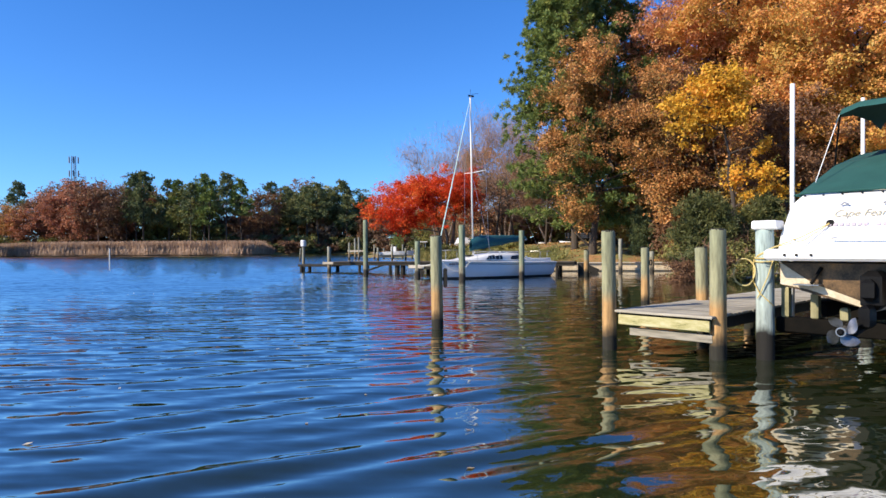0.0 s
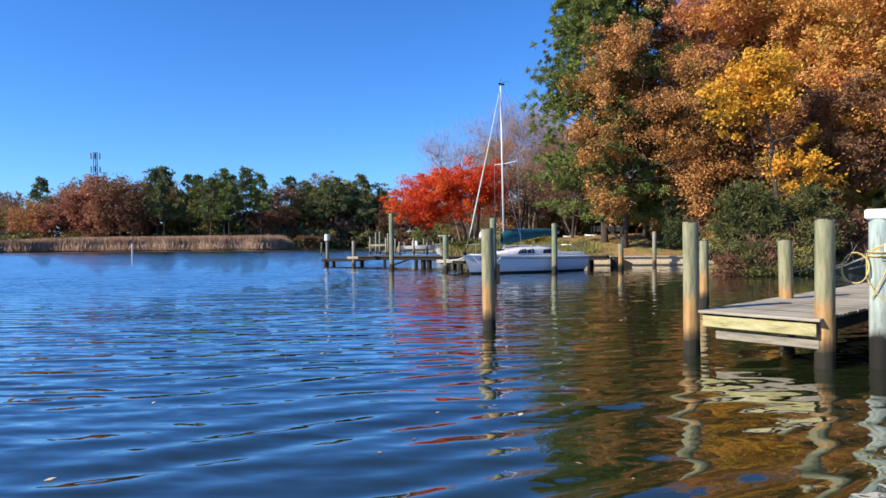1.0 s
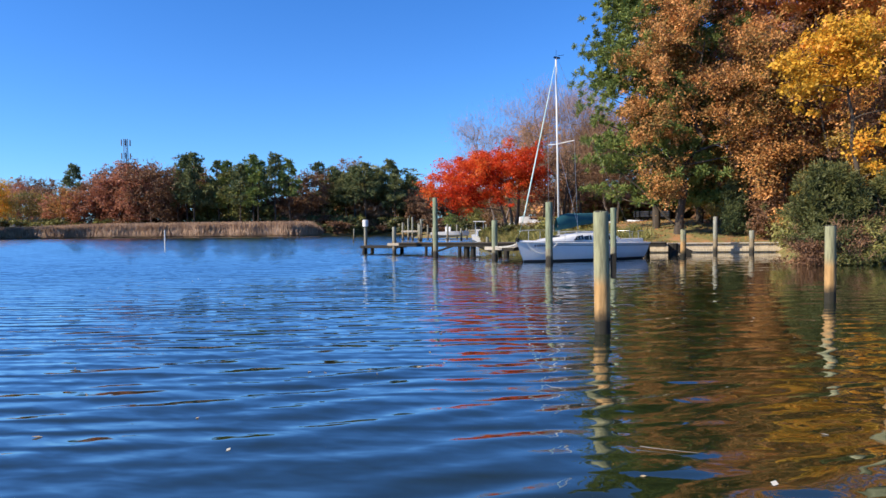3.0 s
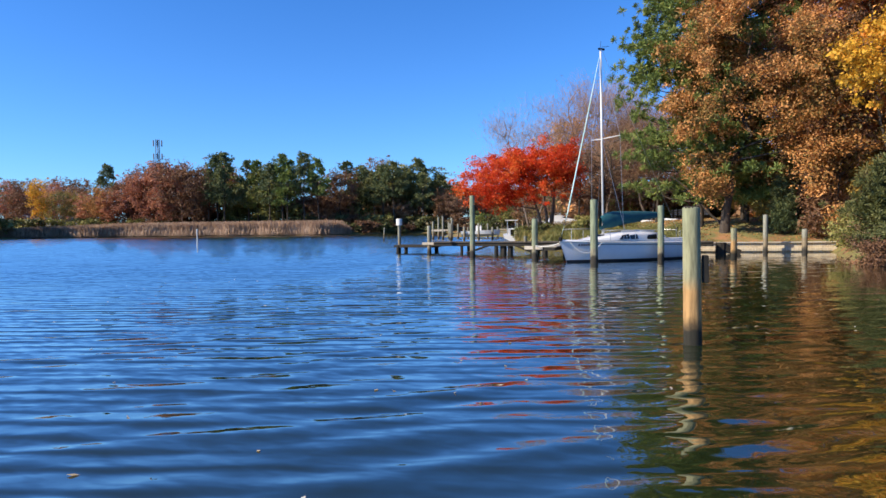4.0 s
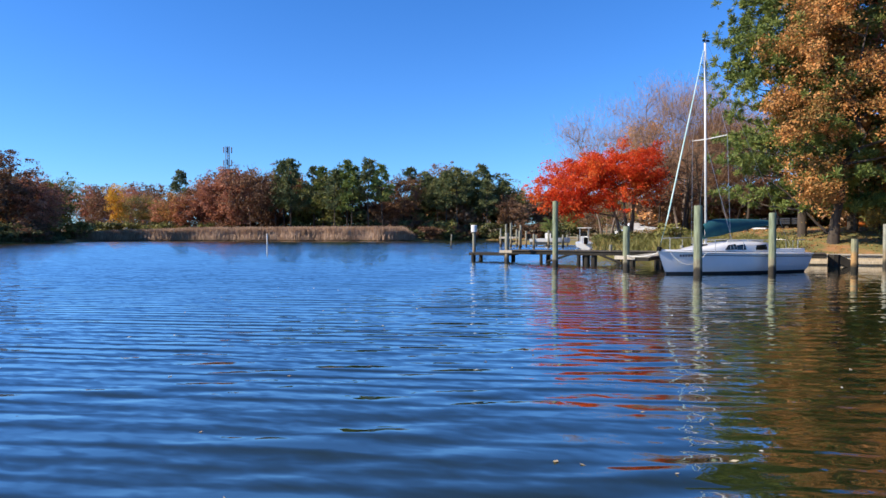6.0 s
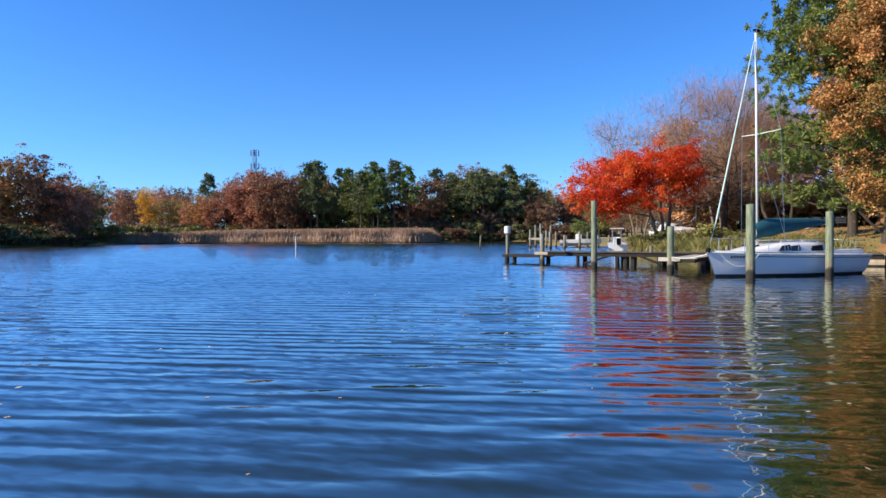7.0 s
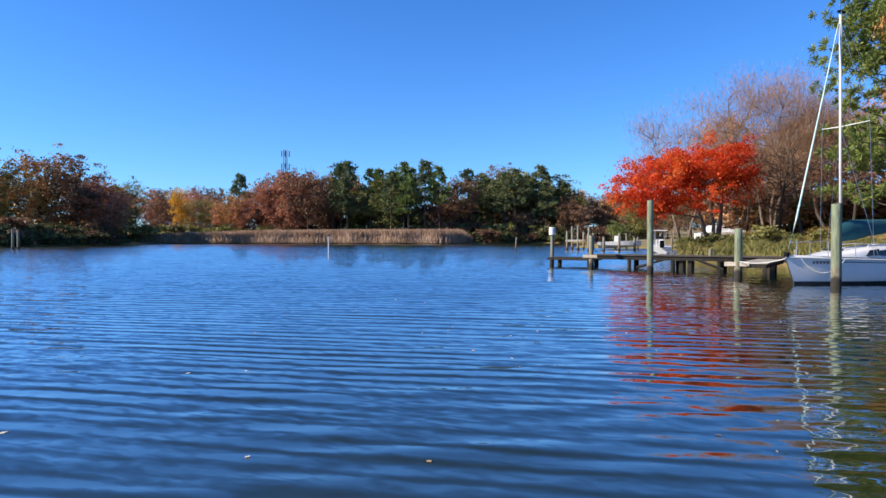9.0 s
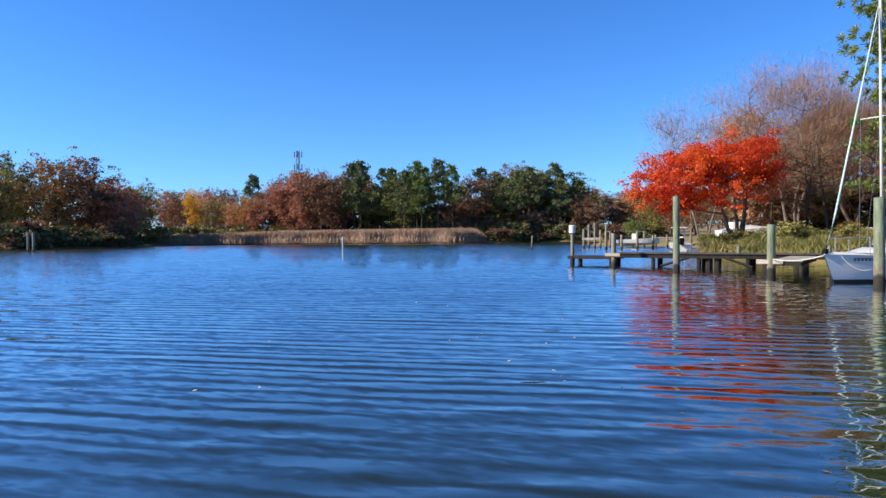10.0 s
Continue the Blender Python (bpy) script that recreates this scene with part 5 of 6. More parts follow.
g.add(sec[0], [(0, 1, 2, 3, 4)])
part("hull_bottom", g, BOTTOM, cr, "dark brown hull bottom with water reflections painted in")
CREAM = mottled("cream_hull_edge", [(0.25, (0.30, 0.22, 0.12)), (0.6, (0.62, 0.55, 0.40))], 3.0, 0.5)
ce = ((-1.15, 1.12, 1.43), (-0.98, 1.09, 1.31), (-0.80, 1.06, 1.19), (-0.70, 1.03, 1.13), (-0.4, 0.93, 1.02), (0.0, 0.80, 0.87))
for s in (-1, 1):
    part("chine_edge", Geo().grid([[(-s * x_, -0.012, z0_), (-s * x_, -0.012, z1_), (-s * x_, 0.02, z1_)] for x_, z0_, z1_ in ce]), CREAM, cr, "cream edge of the planing hull")
part("swim_platform", Geo().box((-1.22, -0.42, 1.46), (1.22, 0.05, 1.62), bevel=0.035), GEL, cr, "white swim platform")
top = []
for y, hw, z0, z1 in ((0.02, 1.20, 1.56, 1.60), (0.10, 1.18, 1.56, 1.9), (0.32, 1.12, 1.56, 2.30), (0.50, 1.05, 1.56, 2.42), (2.5, 1.1, 1.5, 2.5), (5.0, 1.1, 1.6, 2.6), (7.0, 0.7, 1.85, 2.35), (8.2, 0.1, 2.1, 2.2)):
    top.append([(-hw - 0.04, y, z0), (-hw, y, z1 - 0.08), (-hw + 0.07, y, z1), (hw - 0.07, y, z1), (hw, y, z1 - 0.08), (hw + 0.04, y, z0)])
part("upper_hull", Geo().grid(top), GEL, cr, "white gelcoat stern and topsides", True)
cv = []
for y, hw, z in ((0.46, 1.10, 2.40), (0.55, 1.10, 2.50), (1.4, 1.0, 2.95), (2.4, 0.9, 3.2), (4.5, 0.9, 3.2), (6.0, 0.7, 2.6)):
    cv.append([(-hw - 0.02, y, 2.40), (-hw * 0.85, y, z - 0.06), (0, y, z + 0.05), (hw * 0.85, y, z - 0.06), (hw + 0.02, y, 2.40)])
part("cockpit_cover", Geo().grid(cv), CANVAS, cr, "dark green canvas cockpit cover", True)
part("cover_hem", Geo().tube([(-1.13, 0.9, 2.40), (-1.12, 0.50, 2.40), (-1.0, 0.44, 2.42), (0, 0.43, 2.43), (1.0, 0.44, 2.42), (1.12, 0.50, 2.40), (1.13, 0.9, 2.40)], 0.018, 6), CANVAS, cr, "hem of the canvas")
for i in range(9):
    part("snap", Geo().tube([(-0.96 + 0.24 * i, 0.405, 2.385), (-0.96 + 0.24 * i, 0.43, 2.385)], 0.012, 6), BLACK, cr)
bm_ = []
for y, z in ((0.9, 3.62), (1.0, 3.72), (1.8, 3.86), (2.8, 3.9), (3.4, 3.82)):
    bm_.append([(-0.70, y, z - 0.17), (-0.64, y, z - 0.05), (-0.4, y, z + 0.03), (0.4, y, z + 0.03), (0.95, y, z - 0.06), (1.02, y, z - 0.22)])
part("bimini", Geo().grid(bm_), CANVAS, cr, "green canvas sunshade", True)
for s in (-1, 1):
    part("bimini_bow", Geo().tube([(s * 0.95, 1.7, 2.75), (s * 0.66, 0.98, 3.6)], 0.014, 6), BLACK, cr)
    part("bimini_strap", Geo().tube([(s * 0.92, 0.75, 2.60), (s * 0.66, 0.95, 3.58)], 0.007, 6), PVC, cr)
DX = -0.10
part("outdrive", Geo().box((DX + 0.02, -0.34, 0.84), (DX + 0.26, 0.0, 1.34), bevel=0.07).box((DX + 0.05, -0.44, 0.96), (DX + 0.20, -0.30, 1.24), bevel=0.05).box((DX + 0.06, -0.58, 0.62), (DX + 0.18, -0.26, 0.92), bevel=0.04).tube([(DX, -0.72, 0.60), (DX, -0.62, 0.60), (DX, -0.1, 0.62)], [0.05, 0.08, 0.06], 12), BLACK, cr, "black stern drive leg")
PX, PY, PZ = DX - 0.06, -0.78, 0.60
PROP = mottled("dull_aluminium", [(0.2, (0.16, 0.165, 0.17)), (0.8, (0.36, 0.37, 0.38))], 7.0, 0.38, bump=0.1, metal=0.85)
prop = part("propeller", Geo().tube([(PX, PY - 0.07, PZ), (PX, PY - 0.07, PZ), (PX, PY + 0.08, PZ)], [0.035, 0.06, 0.07], 16, caps=False), PROP, cr, "dull silver four-bladed propeller")
part("hub", Geo().tube([(PX, PY - 0.095, PZ), (PX, PY - 0.08, PZ), (PX, PY + 0.06, PZ)], [0.022, 0.042, 0.042], 12), BLACK, prop)
part("shaft", Geo().tube([(PX, PY + 0.05, PZ), (PX, PY + 0.55, PZ + 0.03)], [0.065, 0.08], 12), BLACK, prop)
for k in range(4):
    a = 1.571 * k + 0.35
    row_ = []
    for t in np.linspace(0, 1, 7):
        rr = 0.05 + 0.165 * t
        wv = 0.076 * math.sin(math.pi * (0.10 + 0.82 * t)) ** 0.8
        ca, sa = math.cos(a + 0.5 * t), math.sin(a + 0.5 * t)
        row_.append([(PX + ca * rr - sa * wv * e, PY + 0.045 * e + 0.03 * t, PZ + sa * rr + ca * wv * e) for e in (-1, -0.4, 0.4, 1)])
    part("blade", Geo().grid(row_), PROP, prop, smooth=True)

lift = thing("boat_lift", DOCK, "timber boat lift with beams under the cruiser", "boat lift")
for v_ in (0.9, 3.6):
    part("beam", Geo().box((2.1, v_, 0.40), (5.2, v_ + 0.22, 0.62), bevel=0.02), BLACKWOOD, lift, "black lift beam")
for u_ in (2.55, 4.1):
    part("bunk", Geo().box((u_, 1.2, 0.62), (u_ + 0.14, 5.5, 0.84), bevel=0.02), BLACKWOOD, lift)
for i, v_ in enumerate((0.70, 5.9)):
    p = thing("lift_pile", DOCK @ Matrix.Translation((2.03, v_, 0)), "pile in a grey-green wrap with a white cap", "pile", "lift piles")
    part("post", pile_geo(1.92, 0.125, 1.5, 20 + i, 1.0), PVCWRAP, p, smooth=True)
    part("cap", Geo().box((-0.14, -0.14, 1.90), (0.20, 0.17, 2.03), bevel=0.02), PVC, p, "white cap block")
for v_, h in ((1.9, 4.23), (5.8, 4.6)):
    p = thing("guide_pole", DOCK @ Matrix.Translation((1.99, v_, 0)), "white plastic guide pole of the lift", "pole", "guide poles")
    part("pole", Geo().tube([(0, 0, 0.45), (0.02, 0, h)], 0.036, 12), PVC, p, smooth=True)

# ---------------------------------------------------------------- cove behind the pier


def small_skiff(name, x, y, z, turn, length, label, top=True):
    ob = thing(name, pose(x, y, z, 0, 0, turn), label, "boat")
    rows = []
    for i in range(9):
        f = i / 8
        hb = 0.95 * (1 - max(0, f - 0.45) ** 2 * 3.0) if f < 0.98 else 0.04
        rows.append([(f * length, -hb, 0.62 + 0.18 * f), (f * length, -hb * 0.9, 0.25), (f * length, 0, -0.15 + 0.3 * f * f), (f * length, hb * 0.9, 0.25), (f * length, hb, 0.62 + 0.18 * f)])
    part("hull", Geo().grid(rows).add(rows[0], [(0, 1, 2, 3, 4)]), GEL, ob, smooth=False)
    part("deck", Geo().grid([[r0[0], (r0[0][0], 0, r0[0][2] - 0.1), r0[4]] for r0 in rows]), GEL, ob)
    part("console", Geo().box((length * 0.38, -0.35, 0.5), (length * 0.52, 0.35, 1.35), bevel=0.06), GEL, ob)
    part("windscreen", Geo().box((length * 0.51, -0.33, 1.35), (length * 0.53, 0.33, 1.65)), GLASSDARK, ob)
    part("outboard", Geo().box((-0.4, -0.2, 0.55), (0.0, 0.2, 1.25), bevel=0.07), BLACK, ob, "black outboard motor")
    if top:
        part("t_top", Geo().box((length * 0.3, -0.7, 2.2), (length * 0.62, 0.7, 2.28), bevel=0.03), GEL, ob)
        for sx in (0.36, 0.56):
            for sy in (-0.45, 0.45):
                part("t_top_leg", Geo().tube([(length * sx, sy, 0.55), (length * sx, sy, 2.2)], 0.03, 6), STEEL, ob)
    return ob


small_skiff("skiff", -7.4, 74.5, 0, 97, 5.2, "white centre-console skiff in the cove")
small_skiff("skiff", -15.2, 89.0, 0.35, 0, 5.0, "white runabout at the cove dock", False)
cd_ = thing("cove_dock", pose(-16.5, 92, 0, 0, 0, 4), "grey plank dock along the head of the cove", "dock")
part("deck", Geo().box((0, 0, 0.72), (10, 1.2, 0.86), bevel=0.01), PLANK, cd_)
part("bench", Geo().box((5.5, 0.3, 1.15), (7.6, 0.75, 1.22)).box((5.6, 0.4, 0.86), (5.7, 0.7, 1.15)).box((7.4, 0.4, 0.86), (7.5, 0.7, 1.15)), PALE, cd_)
for i in range(8):
    part("post", Geo().tube([(0.3 + i * 1.35, -0.05, -2), (0.3 + i * 1.35, -0.05, 1.5 + 0.5 * (i % 3 == 0))], 0.12, 8), PILE_GREY, cd_)
fl = thing("boat_lift", pose(-18.6, 86.5, 0), "weathered white boat lift standing in the cove", "boat lift")
for i, (px_, py_, h_) in enumerate(((0, 0, 2.3), (1.3, 0, 3.0), (0.1, 3.2, 2.9), (1.5, 3.2, 2.2))):
    part("post", pile_geo(h_, 0.14, 2.0, 40 + i), PILE_GREY, fl, m=pose(px_, py_, 0))
part("beam", Geo().box((-0.2, -0.12, 1.0), (1.6, 0.12, 1.25), bevel=0.02), PALE, fl)
part("beam", Geo().box((-0.2, 3.1, 1.0), (1.7, 3.3, 1.25), bevel=0.02), PALE, fl)
for x, y, h in ((-13.6, 80.5, 1.6), (-12.2, 83, 2.0), (-10.6, 84, 1.5), (-15.6, 83.5, 2.7), (-15.2, 80.2, 2.0)):
    mooring_pile(x, y, h, 0.14, PILE_GREY, "weathered grey pile in the cove", int(x * -3))
mooring_pile(-23, 78.6, 1.6, 0.08, PILE_GREY, "thin leaning stake in the cove", 61, (2, 4))
for x, y, h in ((-92.4, 71.4, 2.8), (-91.6, 71.6, 2.6)):
    mooring_pile(x, y, h, 0.16, PILE_GREY, "old pile off the wooded point", int(-x), (0, 0.5))
far_tree("broad2", -14.8, 104.5, 3.6, "pine", "tree", "round green tree at the head of the cove", wide=1.0)

# ---------------------------------------------------------------- things on the bank
lb = thing("cabin_boat", pose(-4.2, 74.0, gz(-2, 74) + 0.12, 0, 0, 14), "white cabin boat laid up on stands under the trees", "boat")
rows = []
for i in range(11):
    f = i / 10
    hb = 1.15 * (1 - max(0, f - 0.5) ** 2 * 3.6) if f < 0.99 else 0.05
    rows.append([(6.4 * f, -hb, 0.95 + 0.25 * f), (6.4 * f, -hb * 0.92, 0.45), (6.4 * f, 0, -0.05 + 0.5 * f ** 3), (6.4 * f, hb * 0.92, 0.45), (6.4 * f, hb, 0.95 + 0.25 * f)])
part("hull", Geo().grid(rows).add(rows[0], [(0, 1, 2, 3, 4)]), GEL, lb)
part("deck", Geo().grid([[r0[0], (r0[0][0], 0, r0[0][2] + 0.08), r0[4]] for r0 in rows]), GEL, lb)
part("cabin", Geo().grid([[(x, -w_, 1.05), (x + 0.1, -w_ * 0.85, 1.05 + z), (x + 0.1, w_ * 0.85, 1.05 + z), (x, w_, 1.05)] for x, w_, z in ((0.7, 0.85, 0.02), (1.0, 0.85, 0.62), (1.8, 0.84, 0.66), (2.7, 0.8, 0.30), (4.6, 0.5, 0.10))]), GEL, lb)
part("windscreen", Geo().box((1.95, -0.74, 1.36), (2.45, 0.74, 1.56), bevel=0.05), GLASSDARK, lb)
for x in (1.0, 3.2, 5.0):
    for s in (-0.7, 0.7):
        part("stand", Geo().tube([(x, s, -0.22), (x, s * 0.8, 0.35)], 0.05, 6), DARKWOOD, lb)


def kayak(x, y, turn, material, label):
    ob = thing("kayak", pose(x, y, gz(x, y) + 0.17, 0, 0, turn), label, "kayak")
    rows = []
    for i in range(13):
        f = i / 12
        w_ = 0.36 * math.sin(math.pi * (0.03 + 0.94 * f)) ** 0.7
        rows.append([(3.6 * (f - 0.5), w_ * math.cos(a), 0.20 * math.sin(a) + 0.08 * (2 * f - 1) ** 2 - (0.0)) for a in np.linspace(0, 2 * math.pi, 10, endpoint=False)])
    part("hull", Geo().grid(rows, True), material, ob, smooth=True)
    return ob


REDP = mottled("orange_red_plastic", [(0.2, (0.58, 0.12, 0.03)), (0.8, (0.66, 0.24, 0.05))], 3.0, 0.5)
kayak(7.6, 73, 4, GEL, "white kayak lying upturned on the bank")
kayak(9.8, 72, -8, GELGREY, "grey-white kayak lying on the bank")
kayak(12.6, 55.5, 20, REDP, "orange-red kayak lying among the trees")

SIDING = mottled("dark_slate_siding", [(0.2, (0.045, 0.055, 0.075)), (0.8, (0.09, 0.10, 0.13))], 2.0, 0.8)
ROOFM = mottled("grey_shingle", [(0.2, (0.16, 0.17, 0.19)), (0.8, (0.28, 0.29, 0.31))], 4.0, 0.9)
WHITEP = mottled("white_paint", [(0.2, (0.72, 0.72, 0.70)), (0.8, (0.82, 0.82, 0.80))], 2.0, 0.6)


def cottage(x, y, turn, lx, ly, h, wall, roof, label, nwin=2, z=None):
    ob = thing("cottage", pose(x, y, (gz(x, y) if z is None else z) - 0.1, 0, 0, turn), label, "house")
    part("wall", Geo().box((-lx / 2, -ly / 2, 0), (lx / 2, ly / 2, h)), wall, ob)
    rf = Geo()
    o, t = 0.3, ly * 0.32
    p = [(-lx / 2 - o, -ly / 2 - o, h - 0.1), (lx / 2 + o, -ly / 2 - o, h - 0.1), (lx / 2 + o, 0, h + t), (-lx / 2 - o, 0, h + t), (-lx / 2 - o, ly / 2 + o, h - 0.1), (lx / 2 + o, ly / 2 + o, h - 0.1)]
    q = [(a0, b0, c0 + 0.12) for a0, b0, c0 in p]
    rf.add(p + q, [(0, 3, 2, 1), (3, 4, 5, 2), (6, 7, 8, 9), (9, 8, 11, 10), (0, 1, 7, 6), (4, 10, 11, 5), (0, 6, 9, 3), (3, 9, 10, 4), (1, 2, 8, 7), (2, 5, 11, 8)])
    part("roof", rf, roof, ob)
    for e in (-lx / 2, lx / 2 - 0.08):
        part("gable", Geo().add([(e + k, yy, zz) for k in (0, 0.08) for yy, zz in ((-ly / 2, h), (ly / 2, h), (0, h + t))], [(0, 2, 1), (3, 4, 5), (0, 1, 4, 3), (1, 2, 5, 4), (2, 0, 3, 5)]), wall, ob)
    for i in range(nwin):
        cx = -lx / 2 + lx * (i + 0.5) / nwin
        wn_ = part("window", Geo().box((cx - 0.38, -ly / 2 - 0.06, h * 0.42), (cx + 0.38, -ly / 2 - 0.003, h * 0.82), bevel=0.01), WHITEP, ob, "white framed window")
        part("pane", Geo().box((cx - 0.33, -ly / 2 - 0.08, h * 0.45), (cx - 0.02, -ly / 2 - 0.063, h * 0.78)), GLASSDARK, wn_)
        part("pane", Geo().box((cx + 0.02, -ly / 2 - 0.08, h * 0.45), (cx + 0.33, -ly / 2 - 0.063, h * 0.78)), GLASSDARK, wn_)
    return ob


tr_ = thing("utility_trailer", pose(10.3, 71.0, gz(10.3, 71.0), 0, 0, 8), "dark utility trailer with slatted sides parked on the bank", "trailer")
part("bed", Geo().box((-1.6, -0.75, 0.48), (1.6, 0.75, 0.58), bevel=0.02), BLACK, tr_)
for s_ in (-0.75, 0.70):
    for z_ in (0.66, 0.86, 1.06):
        part("side_slat", Geo().box((-1.6, s_, z_), (1.6, s_ + 0.05, z_ + 0.13), bevel=0.01), SIDING, tr_)
    for x_ in (-1.5, -0.5, 0.5, 1.5):
        part("side_post", Geo().box((x_ - 0.04, s_ - 0.04, 0.5), (x_ + 0.04, s_ + 0.09, 1.25)), BLACK, tr_)
    w_ = part("wheel", Geo().tube([(0.1, s_ * 1.22 - 0.1, 0.32), (0.1, s_ * 1.22 + 0.1, 0.32)], 0.32, 18), BLACK, tr_)
    part("rim", Geo().tube([(0.1, s_ * 1.22 - 0.12, 0.32), (0.1, s_ * 1.22 + 0.12, 0.32)], 0.17, 14), STEEL, w_)
part("drawbar", Geo().tube([(-1.6, 0, 0.5), (-2.7, 0, 0.42)], 0.05, 8), BLACK, tr_)
cottage(29.5, 68, -10, 8, 6, 2.6, WHITEP, ROOFM, "pale cottage half hidden by trees", 2)
cottage(-151, 166, 20, 10, 7, 3.0, WHITEP, ROOFM, "white house among the far trees", 3)
cottage(-139, 170, 20, 8, 7, 3.0, WHITEP, ROOFM, "white house among the far trees", 2)

bushes([(-4.8 + 1.4 * i, 57.4 + 0.6 * math.sin(i * 1.7)) for i in range(4)] + [(-0.4 + 1.5 * i, 56.4 - 1.5 * i + random.uniform(0, 1.5)) for i in range(3)], ["olive", "olive", "olive", "gold"], 0.7, 1.2, "on the maple's bank", 1.3, "bush")
bushes([(9.5 + 0.4 * i, 30.75 + 0.15 * math.sin(3 * i)) for i in range(6)] + [(10.0 + 0.5 * i, 31.8 + 0.3 * math.sin(2 * i)) for i in range(4)], ["green", "green", "umber"], 0.7, 1.3, "at the water's edge", 1.2, "bush")
bushes([(13.6 + 0.8 * i, 33.6 + 0.6 * i) for i in range(5)], ["umber", "green", "umber"], 1.4, 2.4, "on the bank", 1.0, "bush")

# driftwood and dead branches at the water's edge
for k, (x, y, a, ln) in enumerate(((11.0, 31.0, 20, 2.6), (12.4, 30.9, -15, 2.2), (14.8, 32.6, 12, 3.4), (10.2, 31.6, 70, 1.8), (16.0, 33.4, -20, 3.0))):
    ob = thing("driftwood", pose(x, y, 0.12, 0, -8 - 6 * (k % 3), a), "bleached dead branch at the water's edge", "branch")
    gg = Geo()
    pts = limb(gg, R(90 + k), (0, 0, 0), (1, 0, 0.12), ln, 0.06, 0.02, 0.12, 6)
    for j in range(4):
        limb(gg, R(95 + 7 * k + j), pts[1 + j], (0.6, random.uniform(-1, 1), 0.6), ln * 0.35, 0.025, 0.008, 0.15, 3, 0, 4)
    part("branch", gg, PALEBARK, ob, smooth=True)

# extra trunks in the wood: slim stems
for k, (x, y, h, rr, ln) in enumerate(((10.2, 50.5, 11, 0.14, 0.05), (13.2, 45.6, 10, 0.16, -0.08), (14.2, 46.8, 11, 0.15, 0.1), (16.4, 44.0, 10, 0.14, -0.12), (1.0, 61, 7, 0.13, 0.04), (3.0, 63, 7.5, 0.14, -0.03), (-0.6, 66, 7, 0.13, 0.06), (5.6, 60, 7, 0.13, 0.02))):
    ww, cc = broadleaf(R(110 + k), h, 2.4, h * 0.5, 12, 4, 0 if k > 3 else 8, 0.10, 0.4, rr, lean=(ln, 0))
    plant("slim_tree", x, y, (ww, cc), "brown" if k in (1, 3) else "olive", PALEBARK if k == 1 else BARK, "slim bare-stemmed tree in the wood", group="slim trees in the wood")

# leaning second stem of the big oak
gg = Geo()
limb(gg, R(130), (0.35, 0, 0.5), (-0.75, 0.1, 0.72), 5.4, 0.085, 0.025, 0.09, 7, 0.05)
ob = thing("leaning_tree", pose(7.3, 46.2, gz(7.3, 46.2)), "dark leaning sapling at the oak's foot", "tree")
part("trunk", gg, BARK, ob, smooth=True)

# ---------------------------------------------------------------- cruiser details
for x, z in ((-0.95, 1.54), (-0.8, 1.54), (-0.62, 1.54)):
    part("bolt", Geo().tube([(x, -0.44, z), (x, -0.415, z)], 0.018, 8), BLACK, cr)
stern_y = lambda z: 0.10 + (z - 1.9) * 0.55 if z > 1.9 else 0.02 + (z - 1.6) * 0.27
part("exhaust_port", Geo().tube([(-0.55, stern_y(1.97) - 0.03, 1.97), (-0.55, stern_y(1.97) + 0.05, 1.97)], 0.05, 12), BLACK, cr, "dark round port")
part("drain_fitting", Geo().tube([(-0.98, stern_y(1.75) - 0.03, 1.75), (-0.98, stern_y(1.75) + 0.03, 1.75)], 0.012, 8), BLACK, cr)
for x in (-0.40, 0.10, 0.62):
    part("cleat", Geo().tube([(x - 0.05, stern_y(2.24) - 0.05, 2.22), (x, stern_y(2.24) - 0.06, 2.25), (x + 0.05, stern_y(2.24) - 0.05, 2.22)], 0.014, 6), STEEL, cr)
part("grab_rail", Geo().tube([(-0.5, 0.0, 1.76), (-0.42, -0.03, 1.77), (0.5, -0.03, 1.77), (0.58, 0.0, 1.76)], 0.014, 6), STEEL, cr)
GOLD = mottled("faded_gold_letter", [(0.2, (0.30, 0.27, 0.18)), (0.8, (0.42, 0.38, 0.27))], 8.0, 0.5)
LILAC = mottled("faded_lilac_letter", [(0.2, (0.36, 0.31, 0.38)), (0.8, (0.46, 0.40, 0.46))], 8.0, 0.5)
txt = bpy.data.curves.new("lettering", "FONT")
txt.body, txt.size, txt.shear, txt.extrude, txt.align_x = "Cape Fear", 0.150, 0.35, 0.0008, "CENTER"
txt.materials.append(GOLD)
lt = new("lettering", txt)
lt.parent = cr
lt.matrix_basis = pose(-0.22, stern_y(2.08) - 0.03, 2.06, 62, 0, 0)
tagged(lt, "faded gold script lettering")
bars = Geo()
for i in range(13):
    if i != 7:
        bars.box((-0.42 + i * 0.072, -0.004, 0), (-0.37 + i * 0.072, 0.0, 0.05))
part("lettering_bars", bars, LILAC, cr, "faded lilac line of small lettering", m=pose(-0.16, stern_y(1.95) - 0.028, 1.93, -28, 0, 0))
part("stern_line", Geo().tube([(-0.55, stern_y(1.97) - 0.05, 1.97), (-0.85, -0.10, 1.78), (-1.15, -0.30, 1.64), (-1.40, -0.20, 1.52)], 0.008, 6), ROPE, cr)
part("stern_line", Geo().tube([(-0.55, stern_y(1.97) - 0.05, 1.96), (-0.80, -0.12, 1.74), (-1.12, -0.36, 1.64), (-1.40, -0.22, 1.50)], 0.007, 6), ROPE, cr)
part("trim_tab", Geo().box((-0.92, -0.20, 1.12), (-0.60, 0.0, 1.135)), PROP, cr)
